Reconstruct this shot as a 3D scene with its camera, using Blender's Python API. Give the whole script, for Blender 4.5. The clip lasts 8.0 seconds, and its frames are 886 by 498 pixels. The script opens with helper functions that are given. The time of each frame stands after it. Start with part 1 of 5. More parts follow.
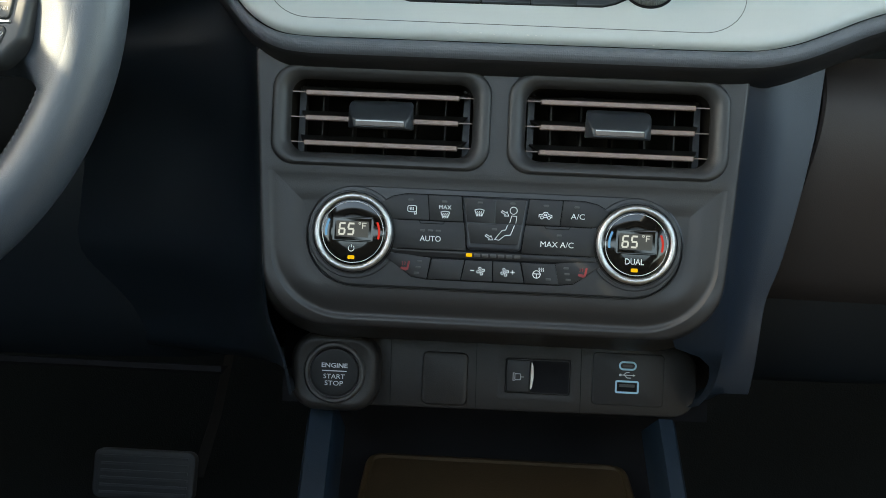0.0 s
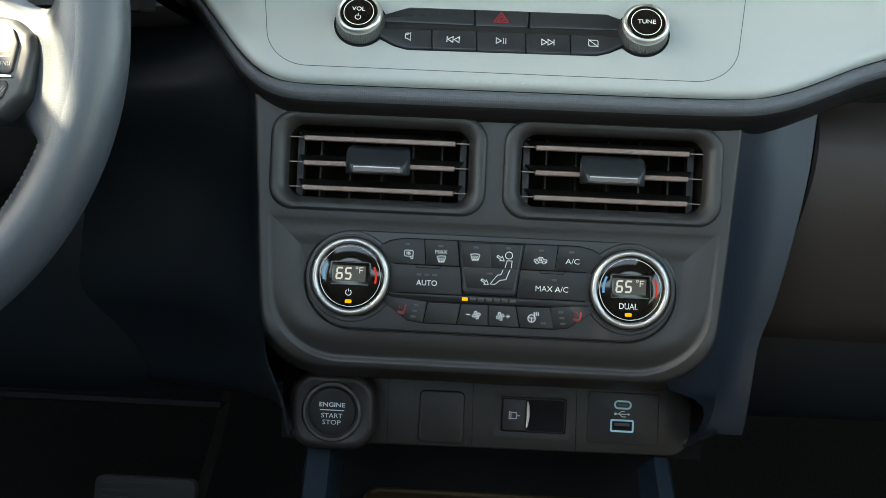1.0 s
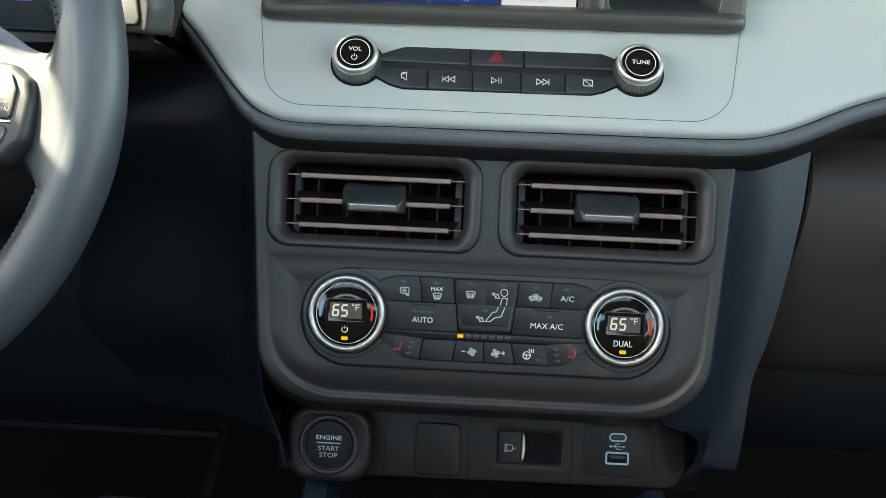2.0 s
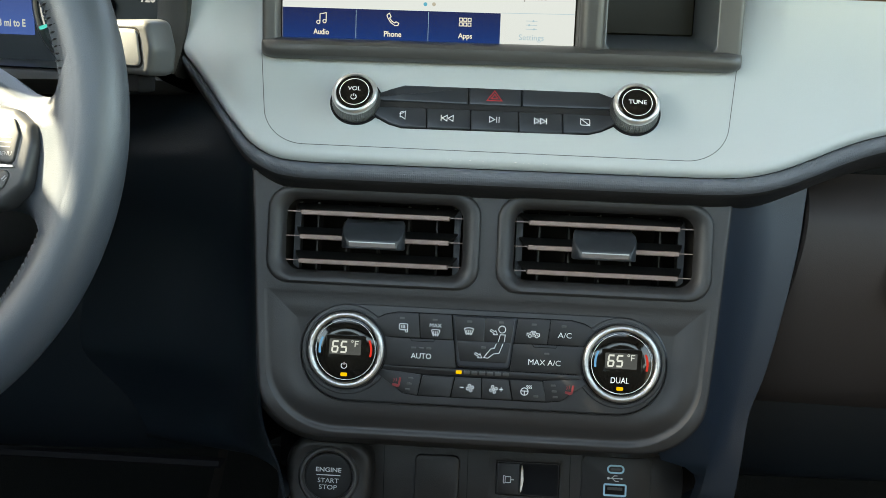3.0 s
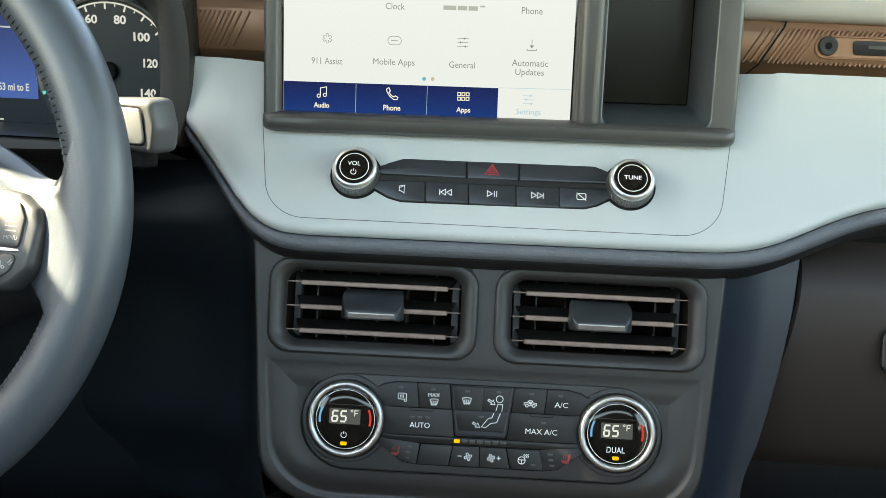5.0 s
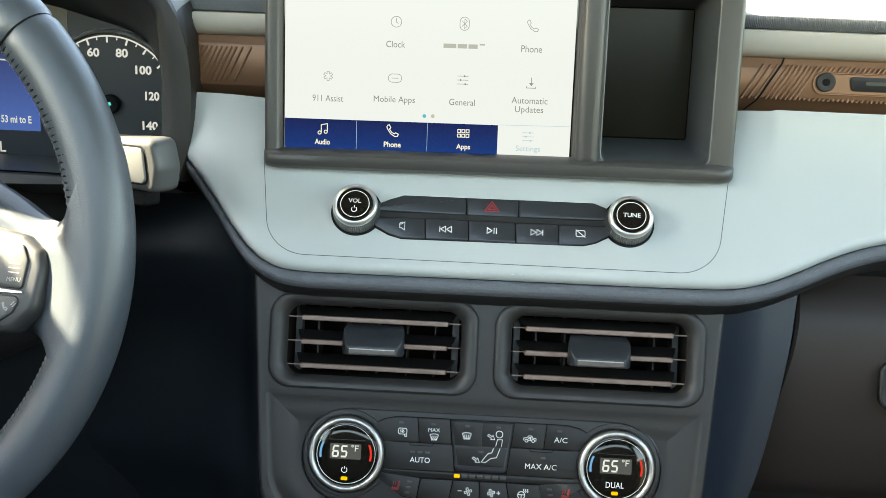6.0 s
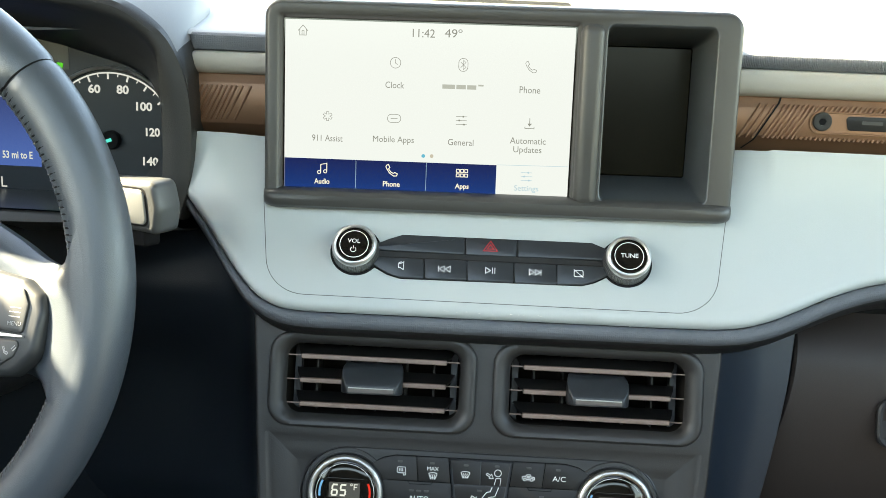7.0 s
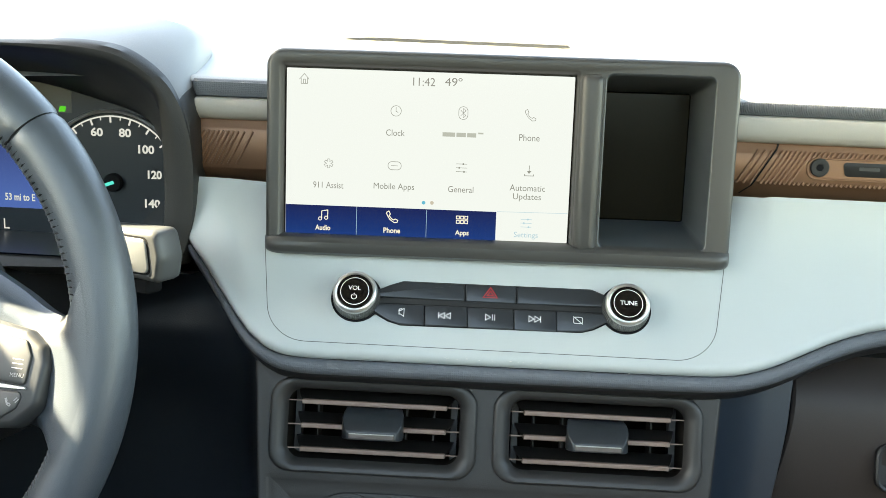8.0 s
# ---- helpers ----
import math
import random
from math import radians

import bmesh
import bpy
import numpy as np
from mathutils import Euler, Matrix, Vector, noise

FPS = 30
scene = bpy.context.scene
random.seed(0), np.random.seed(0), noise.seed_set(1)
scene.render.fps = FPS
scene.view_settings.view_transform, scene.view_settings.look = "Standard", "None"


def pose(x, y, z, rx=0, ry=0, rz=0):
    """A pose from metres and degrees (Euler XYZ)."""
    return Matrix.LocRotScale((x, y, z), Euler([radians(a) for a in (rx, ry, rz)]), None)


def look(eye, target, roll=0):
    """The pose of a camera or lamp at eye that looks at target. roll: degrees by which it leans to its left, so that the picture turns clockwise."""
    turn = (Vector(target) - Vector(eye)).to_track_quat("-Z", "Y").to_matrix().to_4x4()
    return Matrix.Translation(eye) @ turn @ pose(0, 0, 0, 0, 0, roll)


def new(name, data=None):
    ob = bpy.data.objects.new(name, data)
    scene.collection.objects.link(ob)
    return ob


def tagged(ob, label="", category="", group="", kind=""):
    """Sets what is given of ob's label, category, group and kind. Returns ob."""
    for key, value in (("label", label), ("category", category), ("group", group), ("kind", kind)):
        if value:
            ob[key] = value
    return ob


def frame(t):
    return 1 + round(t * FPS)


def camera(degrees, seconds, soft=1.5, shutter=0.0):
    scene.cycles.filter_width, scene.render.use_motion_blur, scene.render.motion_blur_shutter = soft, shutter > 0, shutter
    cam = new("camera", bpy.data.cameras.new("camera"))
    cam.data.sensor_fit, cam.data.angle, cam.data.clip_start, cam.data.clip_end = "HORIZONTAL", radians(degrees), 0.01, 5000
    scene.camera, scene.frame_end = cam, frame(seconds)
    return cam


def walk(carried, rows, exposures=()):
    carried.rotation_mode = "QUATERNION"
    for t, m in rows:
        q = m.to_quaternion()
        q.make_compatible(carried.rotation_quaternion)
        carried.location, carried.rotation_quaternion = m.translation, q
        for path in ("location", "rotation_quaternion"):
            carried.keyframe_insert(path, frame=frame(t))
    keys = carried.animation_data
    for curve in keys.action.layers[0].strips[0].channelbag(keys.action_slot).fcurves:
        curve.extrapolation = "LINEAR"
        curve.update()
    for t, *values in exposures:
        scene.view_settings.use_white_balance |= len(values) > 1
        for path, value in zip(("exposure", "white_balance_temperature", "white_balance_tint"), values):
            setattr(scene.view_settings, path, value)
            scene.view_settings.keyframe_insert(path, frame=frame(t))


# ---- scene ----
# ---------------------------------------------------------------- camera
cam = camera(48.6, 8.0, soft=0.85)
METRES, EYE, TILT, LEAN, TURN = 0.170, 0.70, -14.0, -2.2, 2.2
ROWS = [
    (0.0, 0.0, 0.0, 0.0, 0.0, 0.0, 0.0),
    (0.5, 0.0088, -0.0213, 0.0725, 0.11, 0.14, -0.01),
    (1.0, 0.0199, -0.0398, 0.1352, 0.11, 0.33, -0.05),
    (1.5, 0.0291, -0.0505, 0.1956, 0.11, 0.41, -0.07),
    (3.0, 0.053, -0.0944, 0.385, 0.32, 0.54, -0.12),
    (3.5, 0.0537, -0.107, 0.4352, 0.26, 0.68, -0.13),
    (4.0, 0.0523, -0.1196, 0.4923, 0.19, 0.73, -0.14),
    (5.5, 0.0477, -0.1633, 0.6858, 0.16, 0.88, -0.15),
    (6.0, 0.0476, -0.1738, 0.7422, 0.15, 0.99, -0.15),
    (6.5, 0.0516, -0.1836, 0.7955, 0.15, 1.25, -0.15),
    (7.0, 0.0526, -0.1924, 0.8492, 0.16, 1.56, -0.18),
    (7.5, 0.0546, -0.2036, 0.906, 0.18, 1.89, -0.18),
    (8.0, 0.0498, -0.2182, 0.9703, 0.13, 2.32, -0.18),
]
EXPOSURES = [(0.0, 3.53, 8850, 2), (3.5, 3.70, 8850, 2), (8.0, 3.92, 8850, 2)]
walk(cam, [(t, pose(0, 0, EYE, TILT, LEAN, TURN) @ pose(METRES * x, METRES * y, METRES * z, 90 + pitch, roll, yaw)) for t, x, y, z, yaw, pitch, roll in ROWS], EXPOSURES)

# ---------------------------------------------------------------- daylight
SUN_FROM = Vector((-0.76, 0.018, 0.645)).normalized()
world = bpy.data.worlds.new("daylight")
scene.world = world
world.use_nodes = True
wn = world.node_tree.nodes
sky = wn.new("ShaderNodeTexSky")
sky.sky_type, sky.sun_disc = "NISHITA", False
sky.dust_density, sky.air_density, sky.ozone_density = 1.6, 1.0, 1.0
sky.sun_elevation = math.asin(SUN_FROM.z)
sky.sun_rotation = math.atan2(SUN_FROM.x, SUN_FROM.y)
world.node_tree.links.new(sky.outputs[0], wn["Background"].inputs[0])
wn["Background"].inputs[1].default_value = 0.15
sun = new("sun", bpy.data.lights.new("sun", "SUN"))
sun.data.energy, sun.data.angle, sun.data.color = 5.0, radians(0.5), (1.0, 0.95, 0.86)
sun.matrix_world = look(SUN_FROM * 6, (0, 0, 0))

# ---------------------------------------------------------------- materials
def mat(name, col, rough=0.5, metal=0.0, grain=900.0, bump=0.15, vary=0.10, big=9.0, spec=0.5, coat=0.0, stretch=(1, 1, 1)):
    m = bpy.data.materials.new(name)
    m.use_nodes = True
    nt = m.node_tree
    n, l = nt.nodes, nt.links
    bsdf = n["Principled BSDF"]
    co = n.new("ShaderNodeTexCoord")
    mp = n.new("ShaderNodeMapping")
    mp.inputs["Scale"].default_value = stretch
    l.new(co.outputs["Object"], mp.inputs[0])
    fine, wide = n.new("ShaderNodeTexNoise"), n.new("ShaderNodeTexNoise")
    fine.inputs["Scale"].default_value, fine.inputs["Detail"].default_value = grain, 3
    wide.inputs["Scale"].default_value, wide.inputs["Detail"].default_value = big, 5
    for t in (fine, wide):
        l.new(mp.outputs[0], t.inputs["Vector"])
    add = n.new("ShaderNodeMath")
    add.operation = "ADD"
    l.new(fine.outputs[0], add.inputs[0])
    l.new(wide.outputs[0], add.inputs[1])
    rng = n.new("ShaderNodeMapRange")
    rng.inputs["From Min"].default_value, rng.inputs["From Max"].default_value = 0.6, 1.4
    rng.inputs["To Min"].default_value, rng.inputs["To Max"].default_value = 1 - vary, 1 + vary
    l.new(add.outputs[0], rng.inputs["Value"])
    mul = n.new("ShaderNodeVectorMath")
    mul.operation = "SCALE"
    mul.inputs[0].default_value = col
    l.new(rng.outputs[0], mul.inputs["Scale"])
    l.new(mul.outputs[0], bsdf.inputs["Base Color"])
    rr = n.new("ShaderNodeMapRange")
    rr.inputs["To Min"].default_value, rr.inputs["To Max"].default_value = max(rough - 0.07, 0.02), min(rough + 0.07, 1.0)
    l.new(wide.outputs[0], rr.inputs["Value"])
    l.new(rr.outputs[0], bsdf.inputs["Roughness"])
    bsdf.inputs["Metallic"].default_value = metal
    bsdf.inputs["Specular IOR Level"].default_value = spec
    bsdf.inputs["Coat Weight"].default_value = coat
    bsdf.inputs["Coat Roughness"].default_value = 0.04
    if bump:
        b = n.new("ShaderNodeBump")
        b.inputs["Strength"].default_value, b.inputs["Distance"].default_value = bump, 0.0006
        l.new(fine.outputs[0], b.inputs["Height"])
        l.new(b.outputs[0], bsdf.inputs["Normal"])
    return m


LAMP = 0.0655  # how bright displays are against daylight


def glow(name, col, power=1.0, base=(0.003, 0.003, 0.003), rough=0.25):
    m = bpy.data.materials.new(name)
    m.use_nodes = True
    b = m.node_tree.nodes["Principled BSDF"]
    b.inputs["Base Color"].default_value = (*base, 1)
    b.inputs["Roughness"].default_value = rough
    b.inputs["Specular IOR Level"].default_value = 0.12
    b.inputs["Emission Color"].default_value = (*col, 1)
    b.inputs["Emission Strength"].default_value = power * LAMP
    return m


DARK = mat("charcoal_moulded_plastic", (0.0285, 0.0274, 0.0272), 0.45, grain=1500, bump=0.12)
DARKER = mat("black_grained_plastic", (0.015, 0.015, 0.016), 0.5, grain=1200, bump=0.3)
SATIN = mat("satin_dark_plastic", (0.026, 0.026, 0.027), 0.36, grain=2500, bump=0.08)
KEY = mat("dark_key_plastic", (0.0135, 0.0132, 0.0135), 0.48, grain=3000, bump=0.05, spec=0.42)
KEY_BLUE = mat("slate_key_plastic", (0.025, 0.0285, 0.033), 0.33, grain=3000, bump=0.05)
# low dash plastic with footwell shade and sky tint put into its colour
NAVY_SHADE = mat("shaded_navy_plastic", (0.0060, 0.0090, 0.0122), 0.42, grain=1200, bump=0.12, spec=0.32)
GAP = mat("black_joint", (0.006, 0.006, 0.007), 0.8, bump=0, spec=0.15)
GLOSS = mat("gloss_black_lens", (0.008, 0.0065, 0.005), 0.06, bump=0, vary=0.02, spec=0.48)
PAD = mat("pale_grey_soft_panel", (0.425, 0.454, 0.450), 0.40, grain=2200, bump=0.12, vary=0.05)
LEDGE = mat("pale_grey_ledge", (0.37, 0.345, 0.305), 0.5, grain=1800, bump=0.15, vary=0.04)
DECK = mat("dash_top_vinyl", (0.30, 0.31, 0.31), 0.55, grain=900, bump=0.4, vary=0.05)
KNIT = mat("slate_knit_fabric", (0.098, 0.107, 0.122), 0.6, grain=1300, bump=0.3, vary=0.12)
kn_n, kn_l = KNIT.node_tree.nodes, KNIT.node_tree.links
kn_w, kn_b = kn_n.new("ShaderNodeTexVoronoi"), kn_n.new("ShaderNodeBump")
kn_w.inputs["Scale"].default_value, kn_w.inputs["Randomness"].default_value = 850.0, 0.35
kn_b.inputs["Strength"].default_value, kn_b.inputs["Distance"].default_value = 0.55, 0.0004
kn_b.invert = True
kn_l.new(kn_n["Mapping"].outputs[0], kn_w.inputs["Vector"])
kn_l.new(kn_w.outputs["Distance"], kn_b.inputs["Height"])
kn_l.new(kn_n["Bump"].outputs[0], kn_b.inputs["Normal"])
kn_l.new(kn_b.outputs[0], kn_n["Principled BSDF"].inputs["Normal"])
RIBBED = mat("slate_ribbed_fabric", (0.16, 0.168, 0.178), 0.7, grain=1500, bump=0.5)
BRONZE = mat("bronze_trim", (0.240, 0.128, 0.076), 0.40, metal=0.35, grain=1600, bump=0.1)
CHROME = mat("satin_chrome", (0.60, 0.585, 0.56), 0.42, metal=1.0, bump=0, vary=0.03)
STEEL = mat("brushed_grey_metal", (0.46, 0.45, 0.44), 0.35, metal=0.9, grain=1500, bump=0.1)
SLAT = mat("taupe_slat_edge", (0.225, 0.160, 0.132), 0.38, metal=0.35, bump=0.05)
LEATHER = mat("grey_black_leather", (0.052, 0.063, 0.076), 0.34, grain=1900, bump=0.24, spec=0.75)
THREAD = mat("grey_thread", (0.10, 0.10, 0.098), 0.8, grain=3000, bump=0.3)
WHITE = mat("white_print", (0.75, 0.75, 0.73), 0.6, bump=0, vary=0.02)
DIM = mat("unlit_tell_tale", (0.055, 0.052, 0.050), 0.3, bump=0)
# pale non-metal colour stands in for chrome reflecting sun and sky
SLIDER_GLINT = mat("painted_chrome_glint", (0.78, 0.71, 0.62), 0.3, bump=0)
GREYWHITE = mat("faded_print", (0.55, 0.55, 0.55), 0.6, bump=0, vary=0.02)
RED = mat("red_print", (0.40, 0.020, 0.026), 0.5, bump=0, vary=0.02)
SEATRED = mat("dim_red_print", (0.20, 0.014, 0.016), 0.5, bump=0, vary=0.05)
USBBLUE = mat("pale_blue_port_rim", (0.35, 0.58, 0.68), 0.45, bump=0)
CARPET = mat("black_carpet", (0.017, 0.0185, 0.0175), 0.95, grain=500, bump=1.0, spec=0.15)
RUBBER = mat("ribbed_pedal_rubber", (0.022, 0.024, 0.026), 0.6, grain=900, bump=0.4)
TRAY = mat("brown_rubber_tray_mat", (0.048, 0.028, 0.012), 0.7, grain=700, bump=0.4, spec=0.25)
LINER = mat("headliner_fabric", (0.20, 0.20, 0.20), 0.9, grain=800, bump=0.5)
SEAT = mat("cabin_trim", (0.05, 0.047, 0.044), 0.8, grain=500, bump=0.4)
# unseen ground; blue tint added to cool the light it throws back
GROUND = mat("blue_bounce_ground", (0.040, 0.058, 0.086), 0.9, grain=8, bump=0.3, big=0.3)
AMBER = glow("amber_indicator", (1.0, 0.62, 0.02), 1.1)
LCD = glow("lcd_backlight", (0.088, 0.103, 0.122), 1.0, rough=0.2)
DIGIT = glow("lcd_digit", (0.82, 0.92, 1.05), 1.0)
ARCBLUE = glow("blue_arc", (0.14, 0.45, 0.95), 1.0)
ARCRED = glow("red_arc", (0.75, 0.04, 0.03), 1.0)
SCREEN = glow("white_screen", (0.83, 0.95, 1.16), 1.0, rough=0.15)
TILE = glow("navy_screen_tile", (0.006, 0.030, 0.21), 1.0, rough=0.15)
INK = glow("grey_screen_ink", (0.27, 0.30, 0.33), 1.0)
INK_PALE = glow("pale_screen_ink", (0.42, 0.66, 0.95), 1.0)
INK_WHITE = glow("white_screen_ink", (1.0, 1.0, 1.0), 1.0)
INK_CYAN = glow("cyan_screen_dot", (0.10, 0.50, 0.85), 1.0)
GAUGE = glow("gauge_print", (0.72, 0.80, 0.92), 0.9)
GAUGEBLUE = glow("cluster_display_blue", (0.05, 0.09, 0.36), 0.9)
gb_n, gb_l = GAUGEBLUE.node_tree.nodes, GAUGEBLUE.node_tree.links
gb_c, gb_s, gb_r, gb_m = gb_n.new("ShaderNodeTexCoord"), gb_n.new("ShaderNodeSeparateXYZ"), gb_n.new("ShaderNodeMapRange"), gb_n.new("ShaderNodeMix")
gb_m.data_type = "RGBA"
gb_r.inputs["From Min"].default_value, gb_r.inputs["From Max"].default_value = -0.040, 0.010
gb_m.inputs[6].default_value, gb_m.inputs[7].default_value = (0.07, 0.16, 0.62, 1), (0.03, 0.05, 0.22, 1)
gb_l.new(gb_c.outputs["Object"], gb_s.inputs[0])
gb_l.new(gb_s.outputs["Y"], gb_r.inputs["Value"])
gb_l.new(gb_r.outputs[0], gb_m.inputs[0])
gb_l.new(gb_m.outputs[2], gb_n["Principled BSDF"].inputs["Emission Color"])
NEEDLE = glow("needle_cyan", (0.06, 0.78, 0.82), 1.1)
GREEN = glow("green_tell_tale", (0.08, 0.75, 0.05), 0.9)

# ---------------------------------------------------------------- mesh helpers (millimetres in, metres out)
MM = 0.001


def frame_at(x, y, z, back=0.0):
    """A panel's own frame: x to the right, y up the panel, z out of it; it leans back by so many degrees."""
    return pose(x, y, z, 90 - back)


def thing(name, m, label, category, group="", kind=""):
    ob = new(name)
    ob.empty_display_size = 0.02
    ob.matrix_world = m
    return tagged(ob, label, category, group, kind)


def part(name, bm, material, parent, label="", at=None, sharp=38):
    bmesh.ops.remove_doubles(bm, verts=bm.verts, dist=1e-7)
    bmesh.ops.recalc_face_normals(bm, faces=bm.faces)
    me = bpy.data.meshes.new(name)
    bm.to_mesh(me)
    bm.free()
    for p in me.polygons:
        p.use_smooth = True
    me.set_sharp_from_angle(angle=radians(sharp))
    me.materials.append(material)
    ob = new(name, me)
    if parent is not None:
        ob.parent = parent
    if at is not None:
        ob.matrix_local = at
    if label:
        tagged(ob, label)
    return ob


def rounded(pts, r, n=6):
    """A counterclockwise outline with rounded corners; the same number of points for the same number of corners."""
    out = []
    k = len(pts)
    rs = r if isinstance(r, (list, tuple)) else [r] * k
    for i in range(k):
        p, a, b = Vector(pts[i]), Vector(pts[i - 1]), Vector(pts[(i + 1) % k])
        da, db = (a - p), (b - p)
        la, lb = da.length, db.length
        da, db = da / la, db / lb
        half = math.acos(max(-1, min(1, da.dot(db)))) / 2
        d = min(rs[i] / max(math.tan(half), 1e-4), la * 0.49, lb * 0.49)
        s, e = p + da * d, p + db * d
        for j in range(n + 1):
            t = j / n
            # a conic close to a circular arc
            w = math.sin(half)
            c0, c1, c2 = (1 - t) ** 2, 2 * w * t * (1 - t), t * t
            q = (s * c0 + p * c1 + e * c2) / (c0 + c1 + c2)
            out.append((q.x, q.y))
    return out


def inset(pts, d):
    out = []
    k = len(pts)
    for i in range(k):
        p, a, b = Vector(pts[i]), Vector(pts[i - 1]), Vector(pts[(i + 1) % k])
        e1, e2 = (p - a).normalized(), (b - p).normalized()
        n1, n2 = Vector((-e1.y, e1.x)), Vector((-e2.y, e2.x))
        m = (n1 + n2)
        m = m / max(m.dot(n1), 0.2)
        out.append((p.x + m.x * d, p.y + m.y * d))
    return out


def rect(u0, v0, u1, v1):
    return [(u0, v0), (u1, v0), (u1, v1), (u0, v1)]


def lifted(loop, h):
    return [(u, v, h) for u, v in loop]


def loft(bm, loops, cap0=False, cap1=True, close=True):
    rows = [[bm.verts.new((x * MM, y * MM, z * MM)) for x, y, z in lp] for lp in loops]
    for a, b in zip(rows, rows[1:]):
        k = len(a)
        for i in range(k if close else k - 1):
            j = (i + 1) % k
            bm.faces.new((a[i], a[j], b[j], b[i]))
    if cap0:
        bm.faces.new(rows[0][::-1])
    if cap1:
        bm.faces.new(rows[-1])
    return rows


def slab(pts, r, levels, n=5, cap0=False, cap1=True, bm=None):
    """A plate: levels are (inset, height) from the base up."""
    bm = bm or bmesh.new()
    rs = r if isinstance(r, (list, tuple)) else [r] * len(pts)
    loft(bm, [lifted(rounded(inset(pts, d), [max(q - d, 0.15) for q in rs], n), h) for d, h in levels], cap0, cap1)
    return bm


def key(pts, r, top, e=0.5, base=-3.0, n=5):
    """A key cap with softly rounded edges."""
    return slab(pts, r, [(0, base), (0, top - e), (e * 0.3, top - e * 0.3), (e, top)], n)


def holed(bm, outer, holes, h):
    """A flat face at height h with holes through it."""
    edges = []
    for lp in (outer, *holes):
        vs = [bm.verts.new((u * MM, v * MM, h * MM)) for u, v in lp]
        edges += [bm.edges.new((vs[i], vs[(i + 1) % len(vs)])) for i in range(len(vs))]
    bmesh.ops.triangle_fill(bm, use_beauty=True, use_dissolve=False, edges=edges)


def circle(u, v, r, n=48, a0=0.0):
    return [(u + r * math.cos(a0 + 2 * math.pi * i / n), v + r * math.sin(a0 + 2 * math.pi * i / n)) for i in range(n)]


def lathe(u, v, prof, n=64, cap0=False, cap1=True, bm=None):
    bm = bm or bmesh.new()
    loft(bm, [lifted(circle(u, v, max(r, 0.01), n), h) for r, h in prof], cap0, cap1)
    return bm


def ribbon(bm, pts, w, h, closed=False, thick=0.15):
    """A stroke of width w along a line of points, raised a little."""
    k = len(pts)
    P = [Vector(p) for p in pts]
    left, right = [], []
    for i in range(k):
        a = P[i - 1] if (i > 0 or closed) else P[i]
        b = P[(i + 1) % k] if (i < k - 1 or closed) else P[i]
        e1 = (P[i] - a).normalized() if (P[i] - a).length > 1e-9 else (b - P[i]).normalized()
        e2 = (b - P[i]).normalized() if (b - P[i]).length > 1e-9 else e1
        n1, n2 = Vector((-e1.y, e1.x)), Vector((-e2.y, e2.x))
        m = n1 + n2
        m = m / max(m.dot(n1), 0.5)
        left.append(P[i] + m * w / 2)
        right.append(P[i] - m * w / 2)
    vs = [[bm.verts.new((q.x * MM, q.y * MM, z * MM)) for q in side] for side, z in ((left, h), (left, h + thick), (right, h + thick), (right, h))]
    for i in range(k if closed else k - 1):
        j = (i + 1) % k
        for s in range(3):
            bm.faces.new((vs[s][i], vs[s][j], vs[s + 1][j], vs[s + 1][i]))
    if not closed:
        for i in (0, k - 1):
            bm.faces.new((vs[0][i], vs[1][i], vs[2][i], vs[3][i]))


def arc(u, v, r, a0, a1, n=16):
    return [(u + r * math.cos(radians(a0 + (a1 - a0) * i / n)), v + r * math.sin(radians(a0 + (a1 - a0) * i / n))) for i in range(n + 1)]


def strokes(name, lines, w, h, material, parent, label="", solid=()):
    """An icon of strokes and filled shapes; a line that ends where it begins is closed."""
    bm = bmesh.new()
    for ln in lines:
        if ln[0] == ln[-1] and len(ln) > 2:
            ribbon(bm, ln[:-1], w, h, True)
        else:
            ribbon(bm, ln, w, h)
    for s in solid:
        loft(bm, [lifted(s, h), lifted(s, h + 0.15)])
    return part(name, bm, material, parent, label)


def words(name, s, u, v, width, height, h, material, parent, label="", bold=0.0):
    """Lettering in the built-in font, fitted to a box centred at u, v."""
    cu = bpy.data.curves.new(name, "FONT")
    cu.body, cu.size, cu.extrude, cu.offset, cu.resolution_u = s, 1.0, 0.0, bold, 3
    ob = bpy.data.objects.new(name, cu)
    scene.collection.objects.link(ob)
    me = bpy.data.meshes.new_from_object(ob.evaluated_get(bpy.context.evaluated_depsgraph_get()))
    bpy.data.objects.remove(ob)
    co = np.array([p.co for p in me.vertices])
    lo, hi = co.min(axis=0), co.max(axis=0)
    for p in me.vertices:
        p.co = (((p.co.x - lo[0]) / (hi[0] - lo[0]) - 0.5) * width * MM + u * MM, ((p.co.y - lo[1]) / (hi[1] - lo[1]) - 0.5) * height * MM + v * MM, h * MM)
    me.name = name
    me.materials.clear()
    me.materials.append(material)
    out = new(name, me)
    out.parent = parent
    return tagged(out, label) if label else out


def shift(lines, u, v, k=1.0):
    return [[(u + x * k, v + y * k) for x, y in ln] for ln in lines]


def lerp(table, x):
    xs, ys = [p[0] for p in table], [p[1] for p in table]
    return float(np.interp(x, xs, ys))


def smooth(table, x, reach):
    """The table's line with its corners rounded."""
    return sum(lerp(table, x + reach * (i / 4)) for i in range(-4, 5)) / 9


def grid_sheet(bm, rows):
    vs = [[bm.verts.new((x * MM, y * MM, z * MM)) for x, y, z in r] for r in rows]
    for a, b in zip(vs, vs[1:]):
        for i in range(len(a) - 1):
            bm.faces.new((a[i], a[i + 1], b[i + 1], b[i]))

